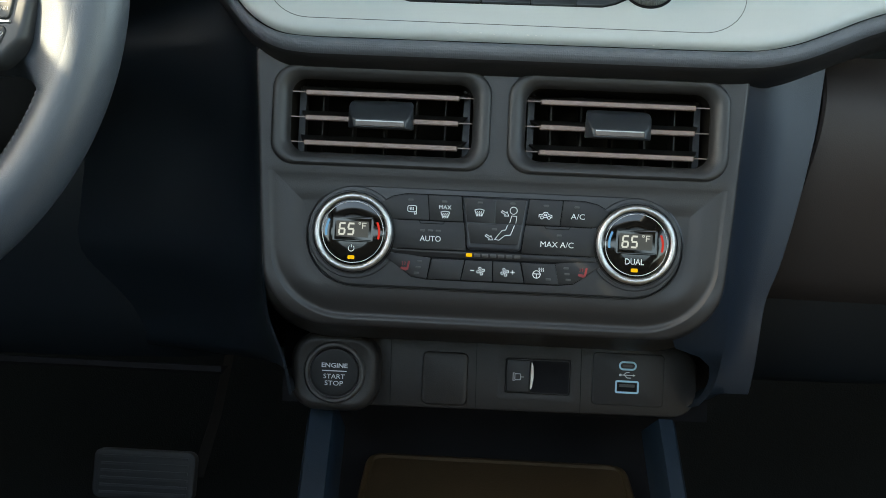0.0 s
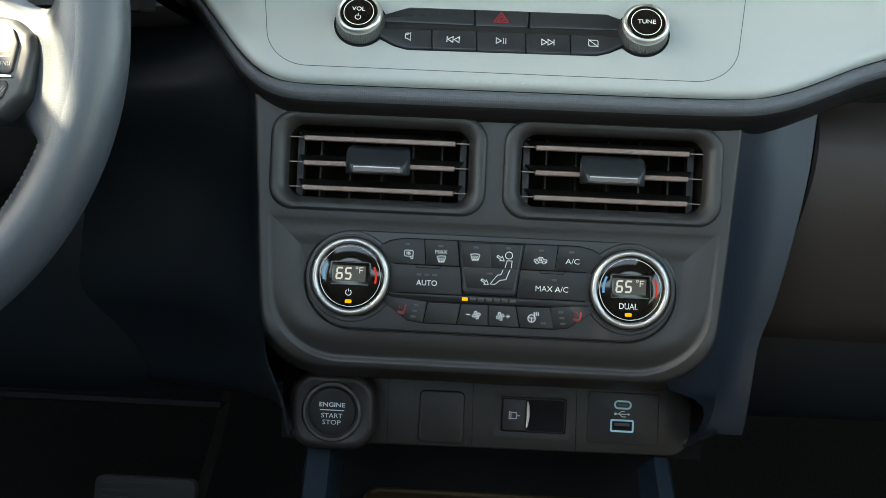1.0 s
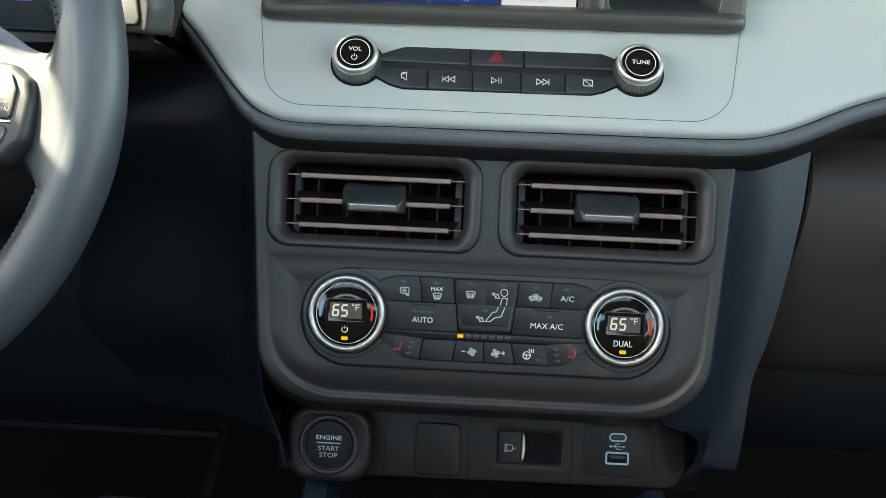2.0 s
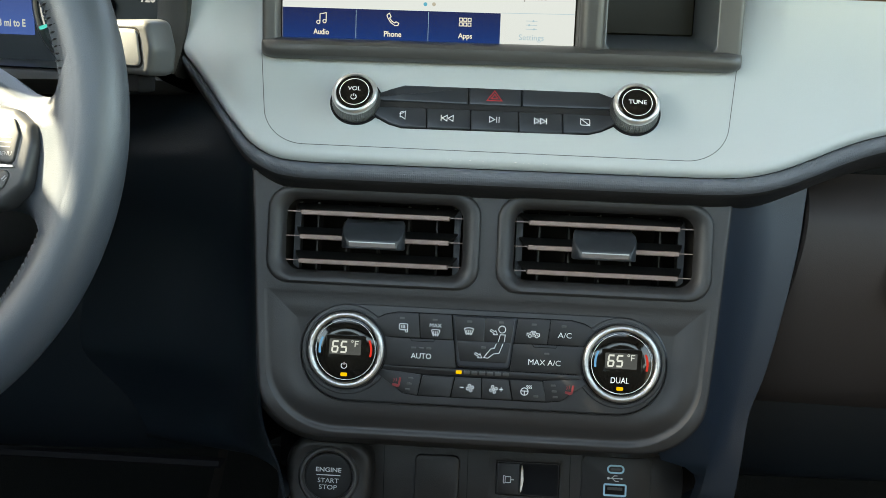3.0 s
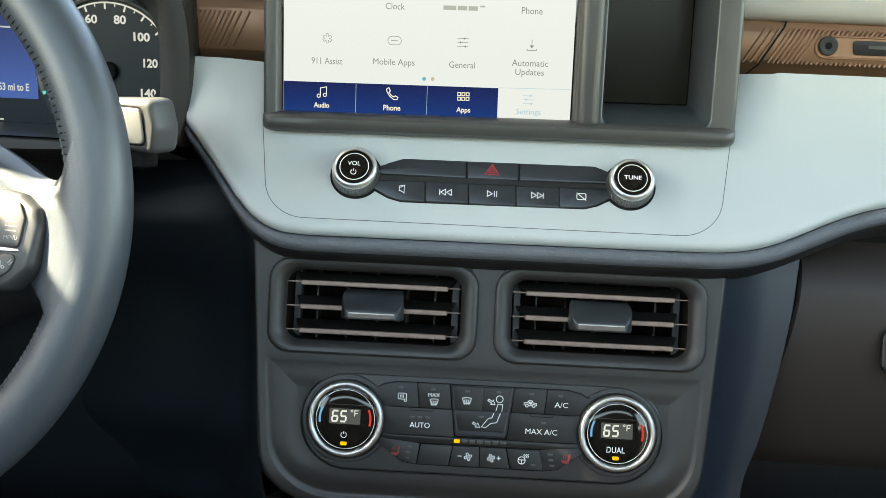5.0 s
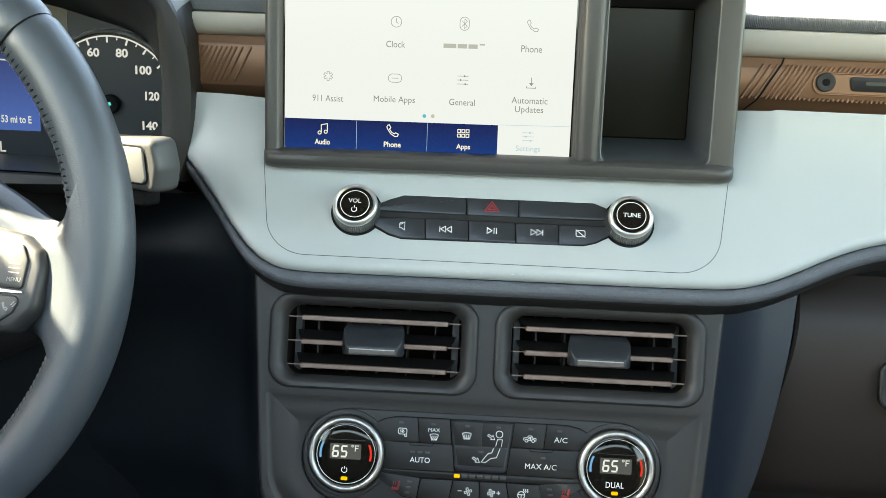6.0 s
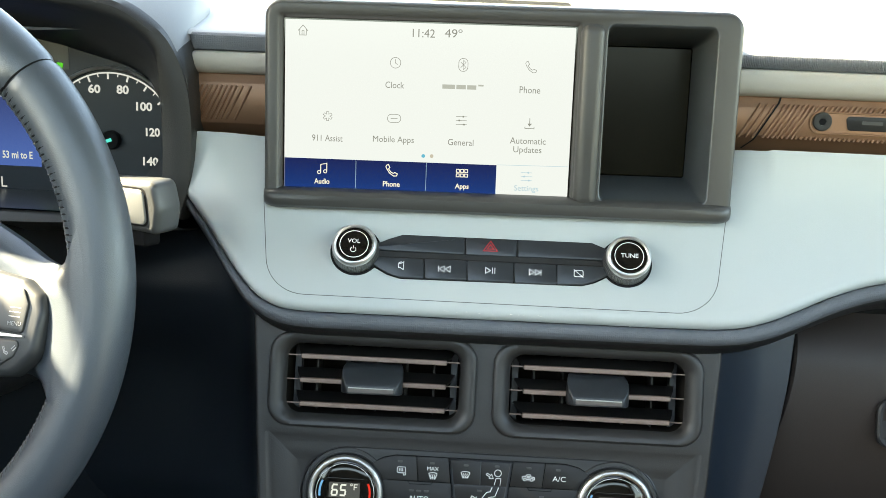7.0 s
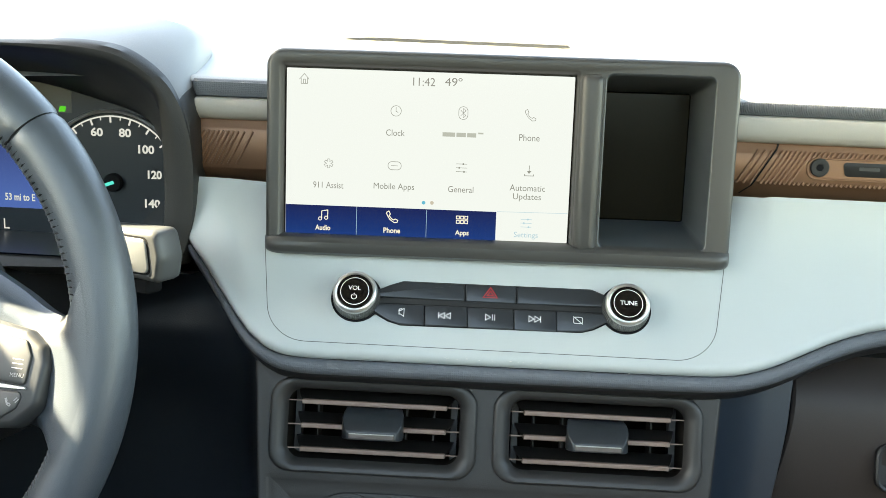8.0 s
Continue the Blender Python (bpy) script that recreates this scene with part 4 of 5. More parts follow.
def knob(u, s):
    kn = part("knob", lathe(0, 0, [(15.8, -1), (15.8, 0.3), (15.2, 0.6)], 64), GAP, audio, "knurled knob with chrome rim and gloss black cap", pose(u * MM, (0.0368 if s < 0 else 0.0376), 0))
    bm = bmesh.new()
    n = 132
    lp = []
    for r, h, dep in ((14.4, 0.4, 0), (14.6, 1.4, 0.45), (13.7, 8.8, 0.45), (13.2, 9.4, 0)):
        lp.append([((r - (dep if i % 2 else 0)) * math.cos(2 * math.pi * i / n), (r - (dep if i % 2 else 0)) * math.sin(2 * math.pi * i / n), h) for i in range(n)])
    loft(bm, lp)
    part("grip", bm, GRIP, kn, "grey knurled grip", sharp=15)
    part("rim", lathe(0, 0, [(13.5, 8.6), (13.7, 9.8), (13.4, 10.8), (12.8, 11.7), (12.1, 12.4), (11.5, 12.5), (11.05, 12.1), (10.95, 10.6)], 80, cap1=False), BRIGHT, kn, "satin chrome rim")
    part("cap", lathe(0, 0, [(11.0, 10.6), (10.85, 11.8), (10.4, 12.2), (5, 12.4), (2, 12.4)], 64), GLOSS, kn, "gloss black cap")
    bm = bmesh.new()
    ribbon(bm, circle(0, 0, 8.6, 56), 0.40, 12.27, True)
    part("hairline", bm, WHITE, kn, "thin white ring")
    if s < 0:
        words("lettering", "VOL", -0.2, 2.0, 7.6, 2.7, 12.55, WHITE, kn, bold=0.004)
        strokes("power_mark", [arc(-0.2, -3.6, 1.6, 125, 415, 14), [(-0.2, -3.0), (-0.2, -1.2)]], 0.42, 12.4, WHITE, kn)
    else:
        words("lettering", "TUNE", 0.2, 0.2, 10.4, 2.7, 12.55, WHITE, kn, bold=0.008)
    return kn


knob(-83.2, -1)
knob(82.4, 1)

# ---------------------------------------------------------------- display housing
disp = thing("infotainment_display", WF, "charcoal housing with lit touch screen and side storage bin", "display")
HO = rect(-144.5, -18, 144.5, 105.4)
HR = [6, 6, 11, 11]
bm = bmesh.new()
loft(bm, [lifted(rounded(inset(HO, q), [max(r - q, 0.2) for r in HR], 8), h) for q, h in ((5, -58), (1.0, -12), (0, -4), (0, 1.5), (0.8, 3.8), (2.4, 5.0), (3.4, 5.2))], False, False)
S_IN, C_IN = rect(-136.6, -12, 48.5, 97.4), rect(62.6, -11, 129.5, 96.6)
holed(bm, rounded(inset(HO, 3.4), [max(r - 3.4, 0.2) for r in HR], 8), [rounded(S_IN, 3, 4), rounded(C_IN, 5, 4)], 5.2)
loft(bm, [lifted(rounded(S_IN, 3, 4), 5.2), lifted(rounded(inset(S_IN, 0.9), 2.4, 4), 4.6), lifted(rounded(rect(-133.6, -10.2, 45.4, 94.4), 0.8, 4), 0.4), lifted(rounded(rect(-133.4, -10.0, 45.2, 94.2), 0.8, 4), -1.5)], False, True)
HOUSE = mat("warm_charcoal_plastic", (0.050, 0.0485, 0.0465), 0.38, grain=1500, bump=0.1)
part("housing", bm, HOUSE, disp)
bm = bmesh.new()
loft(bm, [lifted(rounded(C_IN, 5, 4), 5.2), lifted(rounded(inset(C_IN, 0.7), 4.4, 4), 4.7), lifted(rounded(rect(63.4, -9.0, 128.4, 94.6), 3.6, 4), 1.0), lifted(rounded(rect(64.0, 1.0, 126.0, 86.2), 1.6, 4), -54)], False, False)
# bluish reflection is put into the wall colour
part("bin_wall", bm, mat("sky_tinted_bin_wall", (0.062, 0.071, 0.078), 0.38, grain=1500, bump=0.1), disp, "charcoal walls of the storage bin")
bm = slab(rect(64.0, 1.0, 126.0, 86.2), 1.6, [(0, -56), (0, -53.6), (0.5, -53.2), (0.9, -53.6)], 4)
# back coloured far darker than the walls for the shade deep inside
part("bin_back", bm, mat("shaded_bin_back", (0.0092, 0.0074, 0.0034), 0.20, grain=900, bump=0.03, spec=0.2), disp, "glossy brown-black back of the bin, recess shade in its colour")
bm = slab(rect(47.2, -14, 62.2, 96), 5, [(0, 0), (0, 4.0), (1.2, 6.4), (3.2, 7.8), (5.5, 8.2)], 6)
part("mullion", bm, HOUSE, disp, "rounded upright between screen and bin")
bm = bmesh.new()
SEC = [(-8.6, -2), (-9.6, 4), (-11.2, 8.6), (-13.2, 10.4), (-16.8, 10.6), (-19.6, 9.6), (-21.6, 6.4), (-22.0, 1), (-20, -25)]
rows = []
for i in range(37):
    t = i / 36
    u = -145.2 + 290.4 * t
    e = min(i, 36 - i)
    k = {0: 0.1, 1: 0.45, 2: 0.7, 3: 0.88, 4: 0.97}.get(e, 1.0)
    if e < 5:
        u = (-145.2 + [0, 0.8, 2.5, 5.5, 9.5][e]) * (1 if i < 18 else -1)
    rows.append([(u, -13 + (v + 13) * (0.45 + 0.55 * k), h * k if h > 0 else h) for v, h in SEC])
grid_sheet(bm, rows)
part("lower_ledge", bm, HOUSE, disp, "rounded lower ledge of the housing")
part("border", slab(rect(-133.3, -10.2, 45.2, 94.2), 0.6, [(0, -1.4), (0, -0.15)], 2), GLOSS, disp, "thin black screen border")
scr = part("screen", slab(rect(-132.5, -9.4, 44.4, 93.4), 0.4, [(0, -1.2), (0, 0.0)], 1), SCREEN, disp, "white lit settings screen")
Z = 0.12
tn = TILE.node_tree.nodes
tc, sx, mr, mx = tn.new("ShaderNodeTexCoord"), tn.new("ShaderNodeSeparateXYZ"), tn.new("ShaderNodeMapRange"), tn.new("ShaderNodeMix")
mx.data_type = "RGBA"
mr.inputs["From Min"].default_value, mr.inputs["From Max"].default_value = -0.009, 0.009
mx.inputs[6].default_value, mx.inputs[7].default_value = (0.005, 0.042, 0.27, 1), (0.008, 0.018, 0.13, 1)
TILE.node_tree.links.new(tc.outputs["Object"], sx.inputs[0])
TILE.node_tree.links.new(sx.outputs["Y"], mr.inputs["Value"])
TILE.node_tree.links.new(mr.outputs[0], mx.inputs[0])
TILE.node_tree.links.new(mx.outputs[2], tn["Principled BSDF"].inputs["Emission Color"])
part("tile", slab(rect(-132.4, -9.4, -0.2, 9.0), 0.1, [(0, 0.0), (0, 0.1)], 1), TILE, scr, "navy menu bar")
for u in (-87.6, -43.7):
    bm = bmesh.new()
    ribbon(bm, [(u, -9.0), (u, 8.6)], 0.25, Z, False, 0.05)
    part("divider", bm, INK_PALE, scr)
bm = bmesh.new()
ribbon(bm, [(0.2, 9.2), (44.2, 9.6)], 0.25, Z - 0.1, False, 0.05)
part("divider", bm, INK_PALE, scr)


def label_text(s, u, v, w, hgt, m=INK, bold=0.0):
    words("lettering", s, u, v, w, hgt, Z + 0.12, m, scr, bold=bold)


label_text("11:42", -47.7, 87.4, 13.6, 5.0)
label_text("49º", -29.6, 87.9, 10.8, 5.0)
strokes("icon", [[(-124.6, 86.6), (-121.6, 90.0), (-118.6, 86.6)], [(-123.6, 87.4), (-123.6, 84.0), (-119.6, 84.0), (-119.6, 87.4)], [(-122.2, 84), (-122.2, 86.6), (-121, 86.6), (-121, 84)]], 0.35, Z, INK, scr)
label_text("Clock", -64.6, 55.8, 11.6, 3.9)
label_text("Phone", 18.2, 55.6, 12.6, 4.1)
label_text("911 Assist", -105.7, 21.9, 19.0, 3.9)
label_text("Mobile Apps", -64.6, 22.0, 25.4, 4.9)
label_text("General", -22.9, 22.2, 15.8, 3.9)
label_text("Automatic", 18.4, 24.6, 22.0, 3.9)
label_text("Updates", 18.4, 18.6, 17.4, 4.9)
bm = bmesh.new()
for a, b in ((-35.4, -27.6), (-26.8, -21.0), (-20.2, -14.6)):
    ribbon(bm, [(a, 55.9), (b, 55.9)], 2.6, Z, False, 0.05)
ribbon(bm, [(-13.4, 57.2), (-10.2, 57.2)], 1.0, Z, False, 0.05)
part("lettering", bm, glow("soft_screen_ink", (0.46, 0.52, 0.58), 1.0), scr, "grey wording shown as plain bars")
c1 = circle(-64.5, 69.2, 3.2, 28)
strokes("icon", [c1 + [c1[0]], [(-64.5, 71.4), (-64.5, 69.0), (-63.2, 68.2)]], 0.32, Z, INK, scr)
r1 = rounded(rect(-25.8, 65.4, -20.2, 73.2), 2.7, 6)
strokes("icon", [r1 + [r1[0]], [(-24.6, 67.6), (-21.4, 70.8), (-23, 72.2), (-23, 66.4), (-21.4, 67.8), (-24.6, 71.0)]], 0.32, Z, INK, scr)


def handset(u, v, k, m, w):
    q = [(-4.0, 3.6), (-2.6, 4.4), (-1.4, 2.0), (-2.4, 1.0), (-0.6, -1.4), (1.4, -2.4), (2.4, -1.6), (4.4, -2.6), (3.8, -4.2), (1.6, -4.4), (-1.6, -2.2), (-3.6, 0.8), (-4.4, 2.6), (-4.0, 3.6)]
    strokes("icon", shift([q], u, v, k), w, Z, m, scr)


handset(18.3, 69.4, 0.78, INK, 0.32)
st = []
for a in range(30, 390, 60):
    c, s = math.cos(radians(a)), math.sin(radians(a))
    st += [(1.45 * math.cos(radians(a - 30)), 1.45 * math.sin(radians(a - 30))), (3.0 * c + 0.75 * s, 3.0 * s - 0.75 * c), (3.0 * c - 0.75 * s, 3.0 * s + 0.75 * c)]
strokes("icon", shift([st + [st[0]]], -105.7, 35.4, 0.92), 0.28, Z, INK, scr)
r2 = rounded(rect(-68.6, 32.9, -60.4, 37.9), 2.4, 6)
strokes("icon", [r2 + [r2[0]], [(-66.6, 35.4), (-62.4, 35.4)]], 0.32, Z, INK, scr)


def sliders(u, v, m):
    strokes("icon", shift([[(-3.4, 2.4), (3.4, 2.4)], [(-3.4, 0), (3.4, 0)], [(-3.4, -2.4), (3.4, -2.4)]], u, v), 0.3, Z, m, scr, "", [circle(u + a, v + b, 0.6, 8) for a, b in ((1.0, 2.4), (-1.4, 0), (1.6, -2.4))])


sliders(-22.9, 35.6, INK)
sliders(18.6, 2.6, INK_PALE)
strokes("icon", [[(19.0, 38.6), (19.0, 34.2)], [(16.2, 33.2), (16.2, 32.2), (21.8, 32.2), (21.8, 33.2)]], 0.4, Z, INK, scr, "", [[(17.6, 35.2), (19.0, 33.4), (20.4, 35.2)]])
part("page_dot", slab(circle(-45.8, 13.0, 1.15, 16), 0.01, [(0, 0.0), (0, 0.14)], 1), INK_CYAN, scr, "cyan page dot")
part("page_dot", slab(circle(-40.6, 13.1, 1.15, 16), 0.01, [(0, 0.0), (0, 0.14)], 1), glow("grey_dot", (0.55, 0.55, 0.55)), scr, "grey page dot")
label_text("Audio", -108.8, -5.0, 9.6, 3.4, INK_WHITE, 0.02)
label_text("Phone", -65.2, -5.2, 10.6, 3.4, INK_WHITE, 0.02)
label_text("Apps", -21.2, -5.4, 8.6, 4.2, INK_WHITE, 0.02)
label_text("Settings", 18.8, -5.2, 15.0, 4.4, INK_PALE)
n1, n2 = circle(-110.6, 0.6, 1.0, 12), circle(-106.8, 1.2, 1.0, 12)
strokes("icon", [[(-109.6, 0.6), (-109.6, 5.4), (-105.8, 6.2), (-105.8, 1.2)], n1 + [n1[0]], n2 + [n2[0]]], 0.5, Z, INK_WHITE, scr)
handset(-65.2, 3.4, 0.82, INK_WHITE, 0.55)
lines = []
for i in range(3):
    for j in range(2):
        q = rect(-24.9 + i * 2.6, 0.9 + j * 2.8, -23.1 + i * 2.6, 2.7 + j * 2.8)
        lines.append(q + [q[0]])
strokes("icon", lines, 0.5, Z, INK_WHITE, scr)

# ---------------------------------------------------------------- lower switch row
row = thing("switch_row", LF, "dark lower switch row below the fascia", "switch panel")
ROW = mat("matt_switch_row_plastic", (0.0185, 0.0168, 0.0158), 0.45, grain=1500, bump=0.2, spec=0.35)
part("plate", slab(ccw([(-84, -34), (140.6, -31.6), (140.6, 14.6), (-84, 13)]), [2, 15, 15, 2], [(0, -25), (0, -1.4), (0.5, -0.4), (1.5, 0)], 8), ROW, row)
for u in (-63.5, -6.2, 63.6):
    bm = bmesh.new()
    ribbon(bm, [(u, 12.4), (u + 0.8, -32)], 0.5, -0.02, False, 0.06)
    part("joint", bm, GAP, row)
part("blank_cover", key(rect(-41.8, -30.6, -11.4, 4.6), 4, 3.4, 1.8, -1, 5), ROW, row, "blank square cover")
bm = slab(rect(8.6, -25.4, 60.4, 6.4), 2.5, [(0, -0.5), (0, 0.02), (0.8, 0.12), (2.6, 0.12), (3.4, 0.05)], 4, cap1=False)
loft(bm, [lifted(rounded(inset(rect(8.6, -25.4, 60.4, 6.4), 3.4), 0.5, 4), 0.2), lifted(rounded(rect(13.4, -20.8, 57.2, 2.8), 1.6, 4), 0.1), lifted(rounded(rect(13.6, -20.6, 57.0, 2.6), 1.6, 4), 1.0), lifted(rounded(rect(14.2, -20.0, 56.4, 2.0), 1.6, 4), -0.3)], False, True)
trl = part("brake_controller", bm, ROW, row, "recessed trailer brake control with slider")
part("well", slab(rect(30.6, -19.6, 56.0, 1.6), 1.2, [(0, -0.3), (0, 0.2)], 3), GAP, trl)
part("slider_face", key(rect(14.6, -19.6, 30.2, 1.6), 0.8, 2.6, 0.8, -1, 3), KEY, trl)
part("slider_edge", slab(ccw([(30.2, -18.6), (31.6, -15), (32.4, -9), (32.0, -2), (31.2, 0.6), (30.4, 0.4)]), 0.6, [(0, 0), (0, 5.0), (0.3, 5.4)], 3), SLIDER_GLINT, trl, "chrome slider edge, bright sky reflection in its colour")
q = rounded(rect(20.0, -11.4, 23.8, -7.4), 0.6, 3)
strokes("icon", [q + [q[0]], [(23.8, -9.4), (26.0, -9.4)], [(20.0, -7.0), (18.8, -7.0), (18.8, -11.8), (20.0, -11.8)]], 0.5, 2.62, GREYWHITE, trl)
usb = part("usb_plate", key(rect(71.6, -25.6, 119.0, 9.4), 3, 1.0, 0.8, -1, 4), KEY, row, "black plate with two charging ports")
q = rounded(rect(89.4, -1.2, 100.0, 3.6), 2.3, 6)
strokes("port", [q + [q[0]]], 1.2, 1.0, USBBLUE, usb, "small rounded port with pale blue rim")
part("tongue", slab(rect(91.4, 0.3, 98.0, 1.9), 0.7, [(0, 0.9), (0, 1.06)], 3), DIM, usb)
q = rounded(rect(87.4, -16.6, 102.0, -9.2), 0.8, 3)
strokes("port", [q + [q[0]]], 1.2, 1.0, USBBLUE, usb, "rectangular port with pale blue rim")
part("tongue", slab(rect(89.6, -13.0, 99.8, -11.0), 0.3, [(0, 1.0), (0, 1.12)], 2), DIM, usb)
part("socket", slab(rect(88.4, -15.6, 101, -10.2), 0.4, [(0, 0.9), (0, 1.05)], 2), GAP, usb)
strokes("icon", [[(90.0, -5.0), (98.6, -5.0)], [(92, -5), (94, -3.2), (96, -3.2)], [(92.6, -5), (94.6, -6.8), (97, -6.8)]], 0.5, 1.02, GREYWHITE, usb, "", [circle(90, -5, 0.9, 10), [(98.4, -5.8), (100.0, -5.0), (98.4, -4.2)]])

start = thing("start_button", LF @ pose(-0.0985, -0.0105, 0.010), "round black engine start button in a raised pod", "button")
part("pod", slab(rect(-29.2, -25.6, 29.2, 25.8), 18, [(0, -22), (0, 3), (1.2, 6), (3.5, 8), (6, 8.4), (7.6, 7.8)], 9), ROW, start, "raised charcoal pod")
part("ring", lathe(0, 0, [(20.4, 7.2), (20.2, 8.8), (19.0, 10.2), (17.4, 10.2), (16.5, 8.6), (16.2, 6)], 72, cap1=False), mat("grey_satin_ring", (0.052, 0.050, 0.048), 0.3, bump=0.05), start, "satin dark ring")
btn = part("cap", lathe(0, 0, [(16.2, 6.2), (15.9, 8.0), (15.2, 8.8), (13, 9.0), (6, 8.6), (3, 8.6)], 72), mat("black_push_cap", (0.009, 0.009, 0.009), 0.42, bump=0.05, spec=0.3), start, "black push cap")
words("lettering", "ENGINE", 0, 4.6, 17.0, 3.0, 9.05, GREYWHITE, btn, bold=0.015)
words("lettering", "START", 0, -2.6, 14.0, 3.0, 9.05, GREYWHITE, btn, bold=0.0)
words("lettering", "STOP", 0, -7.0, 12.0, 3.0, 9.05, GREYWHITE, btn, bold=0.0)
bm = bmesh.new()
ribbon(bm, [(-8, 1.0), (8, 1.0)], 0.6, 9.0, False, 0.06)
part("rule", bm, GREYWHITE, btn)
# shelter around the row
bm = bmesh.new()
box(bm, (-140, -38, -120), (155, 30, -26))
part("back_panel", bm, GAP, row, "dark panel behind the switches")

# console below
console = thing("console_front", LF, "console front with slate side rails and open tray", "console")
for side, us in ((-1, (-118, -99)), (1, (116, 129))):
    bm = bmesh.new()
    rows = []
    for t in (0, 0.33, 0.66, 1.0):
        off = -side * 3 * t if side < 0 else 4 * t
        v, h = -34 - 70 * t, -5 + 62 * t
        rows.append([(us[0] + off - 4, v - 14, h - 30), (us[0] + off, v - 2, h - 2), (us[0] + off + 2, v, h), (us[1] + off - 2, v, h), (us[1] + off, v - 2, h - 2), (us[1] + off + 3, v - 22, h - 30)])
    grid_sheet(bm, rows)
    part("side_rail", bm, mat("slate_blue_plastic", (0.0065, 0.014, 0.0225), 0.42, grain=1200, bump=0.2, spec=0.4), console, "slate side rail")
part("tray", slab(rect(-86, 300, 114, 700), 14, [(0, 335), (0, 358), (2, 361), (5, 361), (6, 359)], 5), TRAY, console, "brown rubber-lined tray", LF.inverted() @ pose(X0, 0, 0))
part("rear_wall", box(bmesh.new(), (-120, 700, 150), (150, 716, 450)), GAP, console, "dark wall behind the tray", LF.inverted() @ pose(X0, 0, 0))

# ---------------------------------------------------------------- glovebox
glove = thing("glovebox", SF, "dark brown-black glovebox door beside the fascia", "glovebox")
BROWN = mat("brown_black_plastic", (0.036, 0.0285, 0.0265), 0.5, grain=1400, bump=0.12, spec=0.36)
bm = bmesh.new()
rows = []
for i in range(45):
    v = 128 - i * 3.6
    b = smooth(SEAM, v, 8) + 3.2
    h0 = -35 - 0.0040 * min(v - 96, 0.0) ** 2 - 0.014 * max(v - 92, 0.0) ** 2 - 0.03 * max(0.0, -14 - v) ** 2
    rows.append([(b, v, h0 - 14), (b + 0.3, v, h0 - 2), (b + 2, v, h0)] + [(b + 2 + (430 - b) * t, v, h0 + 6 * math.sin(math.pi * t)) for t in (0.05, 0.15, 0.3, 0.5, 0.75, 1.0)])
grid_sheet(bm, rows)
part("door", bm, BROWN, glove)
bm = bmesh.new()
rows = []
for v, dh in ((-20, -30), (-24, -30), (-26, -27), (-29, -26), (-38, -30), (-52, -38), (-66, -47), (-80, -57), (-88, -64), (-91, -69), (-92, -80), (-92, -130)):
    b = smooth(SEAM, v, 8) + 3.2
    rows.append([(b, v, -92 + dh), (b + 0.3, v, -80 + dh), (b + 2, v, -78 + dh)] + [(b + 2 + (430 - b) * t, v + 5.0 * t, -78 + dh + 6 * math.sin(math.pi * t)) for t in (0.05, 0.15, 0.3, 0.5, 0.75, 1.0)])
grid_sheet(bm, rows)
# light falloff below the door is painted by this darker colour
part("lower_panel", bm, NAVY_SHADE, glove, "panel under the door, coloured near-black navy for the shade there")
bm = slab(rect(254, 42, 340, 74), 9, [(0, -34), (0, -30), (1.2, -29), (3, -29.4), (4.5, -36)], 6)
part("latch", bm, DARKER, glove, "recessed latch with raised rim")

# ---------------------------------------------------------------- driver side: knee panel, cluster, wheel, stalk, pedal
knee = thing("knee_panel", pose(X0, 0.66, 0.45, 90), "lower dash panel over the driver's footwell, coloured near-black for the shade there", "dash panel")
bm = bmesh.new()
rows = []
for i in range(14):
    v = -14 + i * 24
    h = -10 - 40 * (i / 13) + 30 * math.sin(math.pi * i / 13) - (14 if i == 0 else 0)
    rows.append([(-760, v, h - 20), (-600, v, h), (-400, v, h + 6), (-300, v, h + 4), (-220, v, h - 4), (-165, v, h - 22), (-140, v, h - 60)])
grid_sheet(bm, rows)
part("panel", bm, NAVY_SHADE, knee)
bm = bmesh.new()
grid_sheet(bm, [[(u, v, h) for v, h in ((-18, -24), (-17, -4), (-14, -1), (-11, -4))] for u in (-760, -600, -400, -300, -230, -190)])
part("lower_edge", bm, GAP, knee, "thin lower edge")

cluster = thing("instrument_cluster", CF, "instrument cluster with lit speedometer under a dark hood", "instrument cluster")
face = part("face", box(bmesh.new(), (-330, -66, -6), (36, 60, 0)), mat("dial_black", (0.019, 0.025, 0.032), 0.4, bump=0, spec=0.35), cluster, "dark gauge face")
GC = (-9.0, -26.0)
bm = bmesh.new()
ribbon(bm, arc(*GC, 47.0, 12, 200, 60), 1.1, 0.1, False, 0.3)
part("scale", bm, GAUGE, face, "white speedometer scale")
for k, a in enumerate(range(-18, 200, 9)):
    r0 = 42.5 if k % 2 == 0 else 44.5
    bm = bmesh.new()
    ribbon(bm, [(GC[0] + r * math.cos(radians(a + 2)), GC[1] + r * math.sin(radians(a + 2))) for r in (r0, 47)], 1.3 if k % 2 == 0 else 0.7, 0.1, False, 0.3)
    part("tick", bm, GAUGE, face)
for s, u, v, w in (("40", -37, -2, 8.6), ("60", -20.6, 9.4, 8.8), ("80", -0.3, 9.6, 8.8), ("100", 14.8, -1.6, 11.6), ("120", 20.6, -19.5, 10.2), ("140", 18.6, -40.5, 11.2)):
    words("lettering", s, u, v, w, 6.2, 0.3, GAUGE, face, bold=0.035)
part("hub", lathe(*GC, [(6.6, 0), (6.6, 4), (5.8, 5), (3, 5.2)], 40), GAP, cluster, "black needle hub")
bm = bmesh.new()
ribbon(bm, [(GC[0] + 1.5, GC[1] + 0.6), (GC[0] - 46, GC[1] - 17)], 2.4, 5.4, False, 0.5)
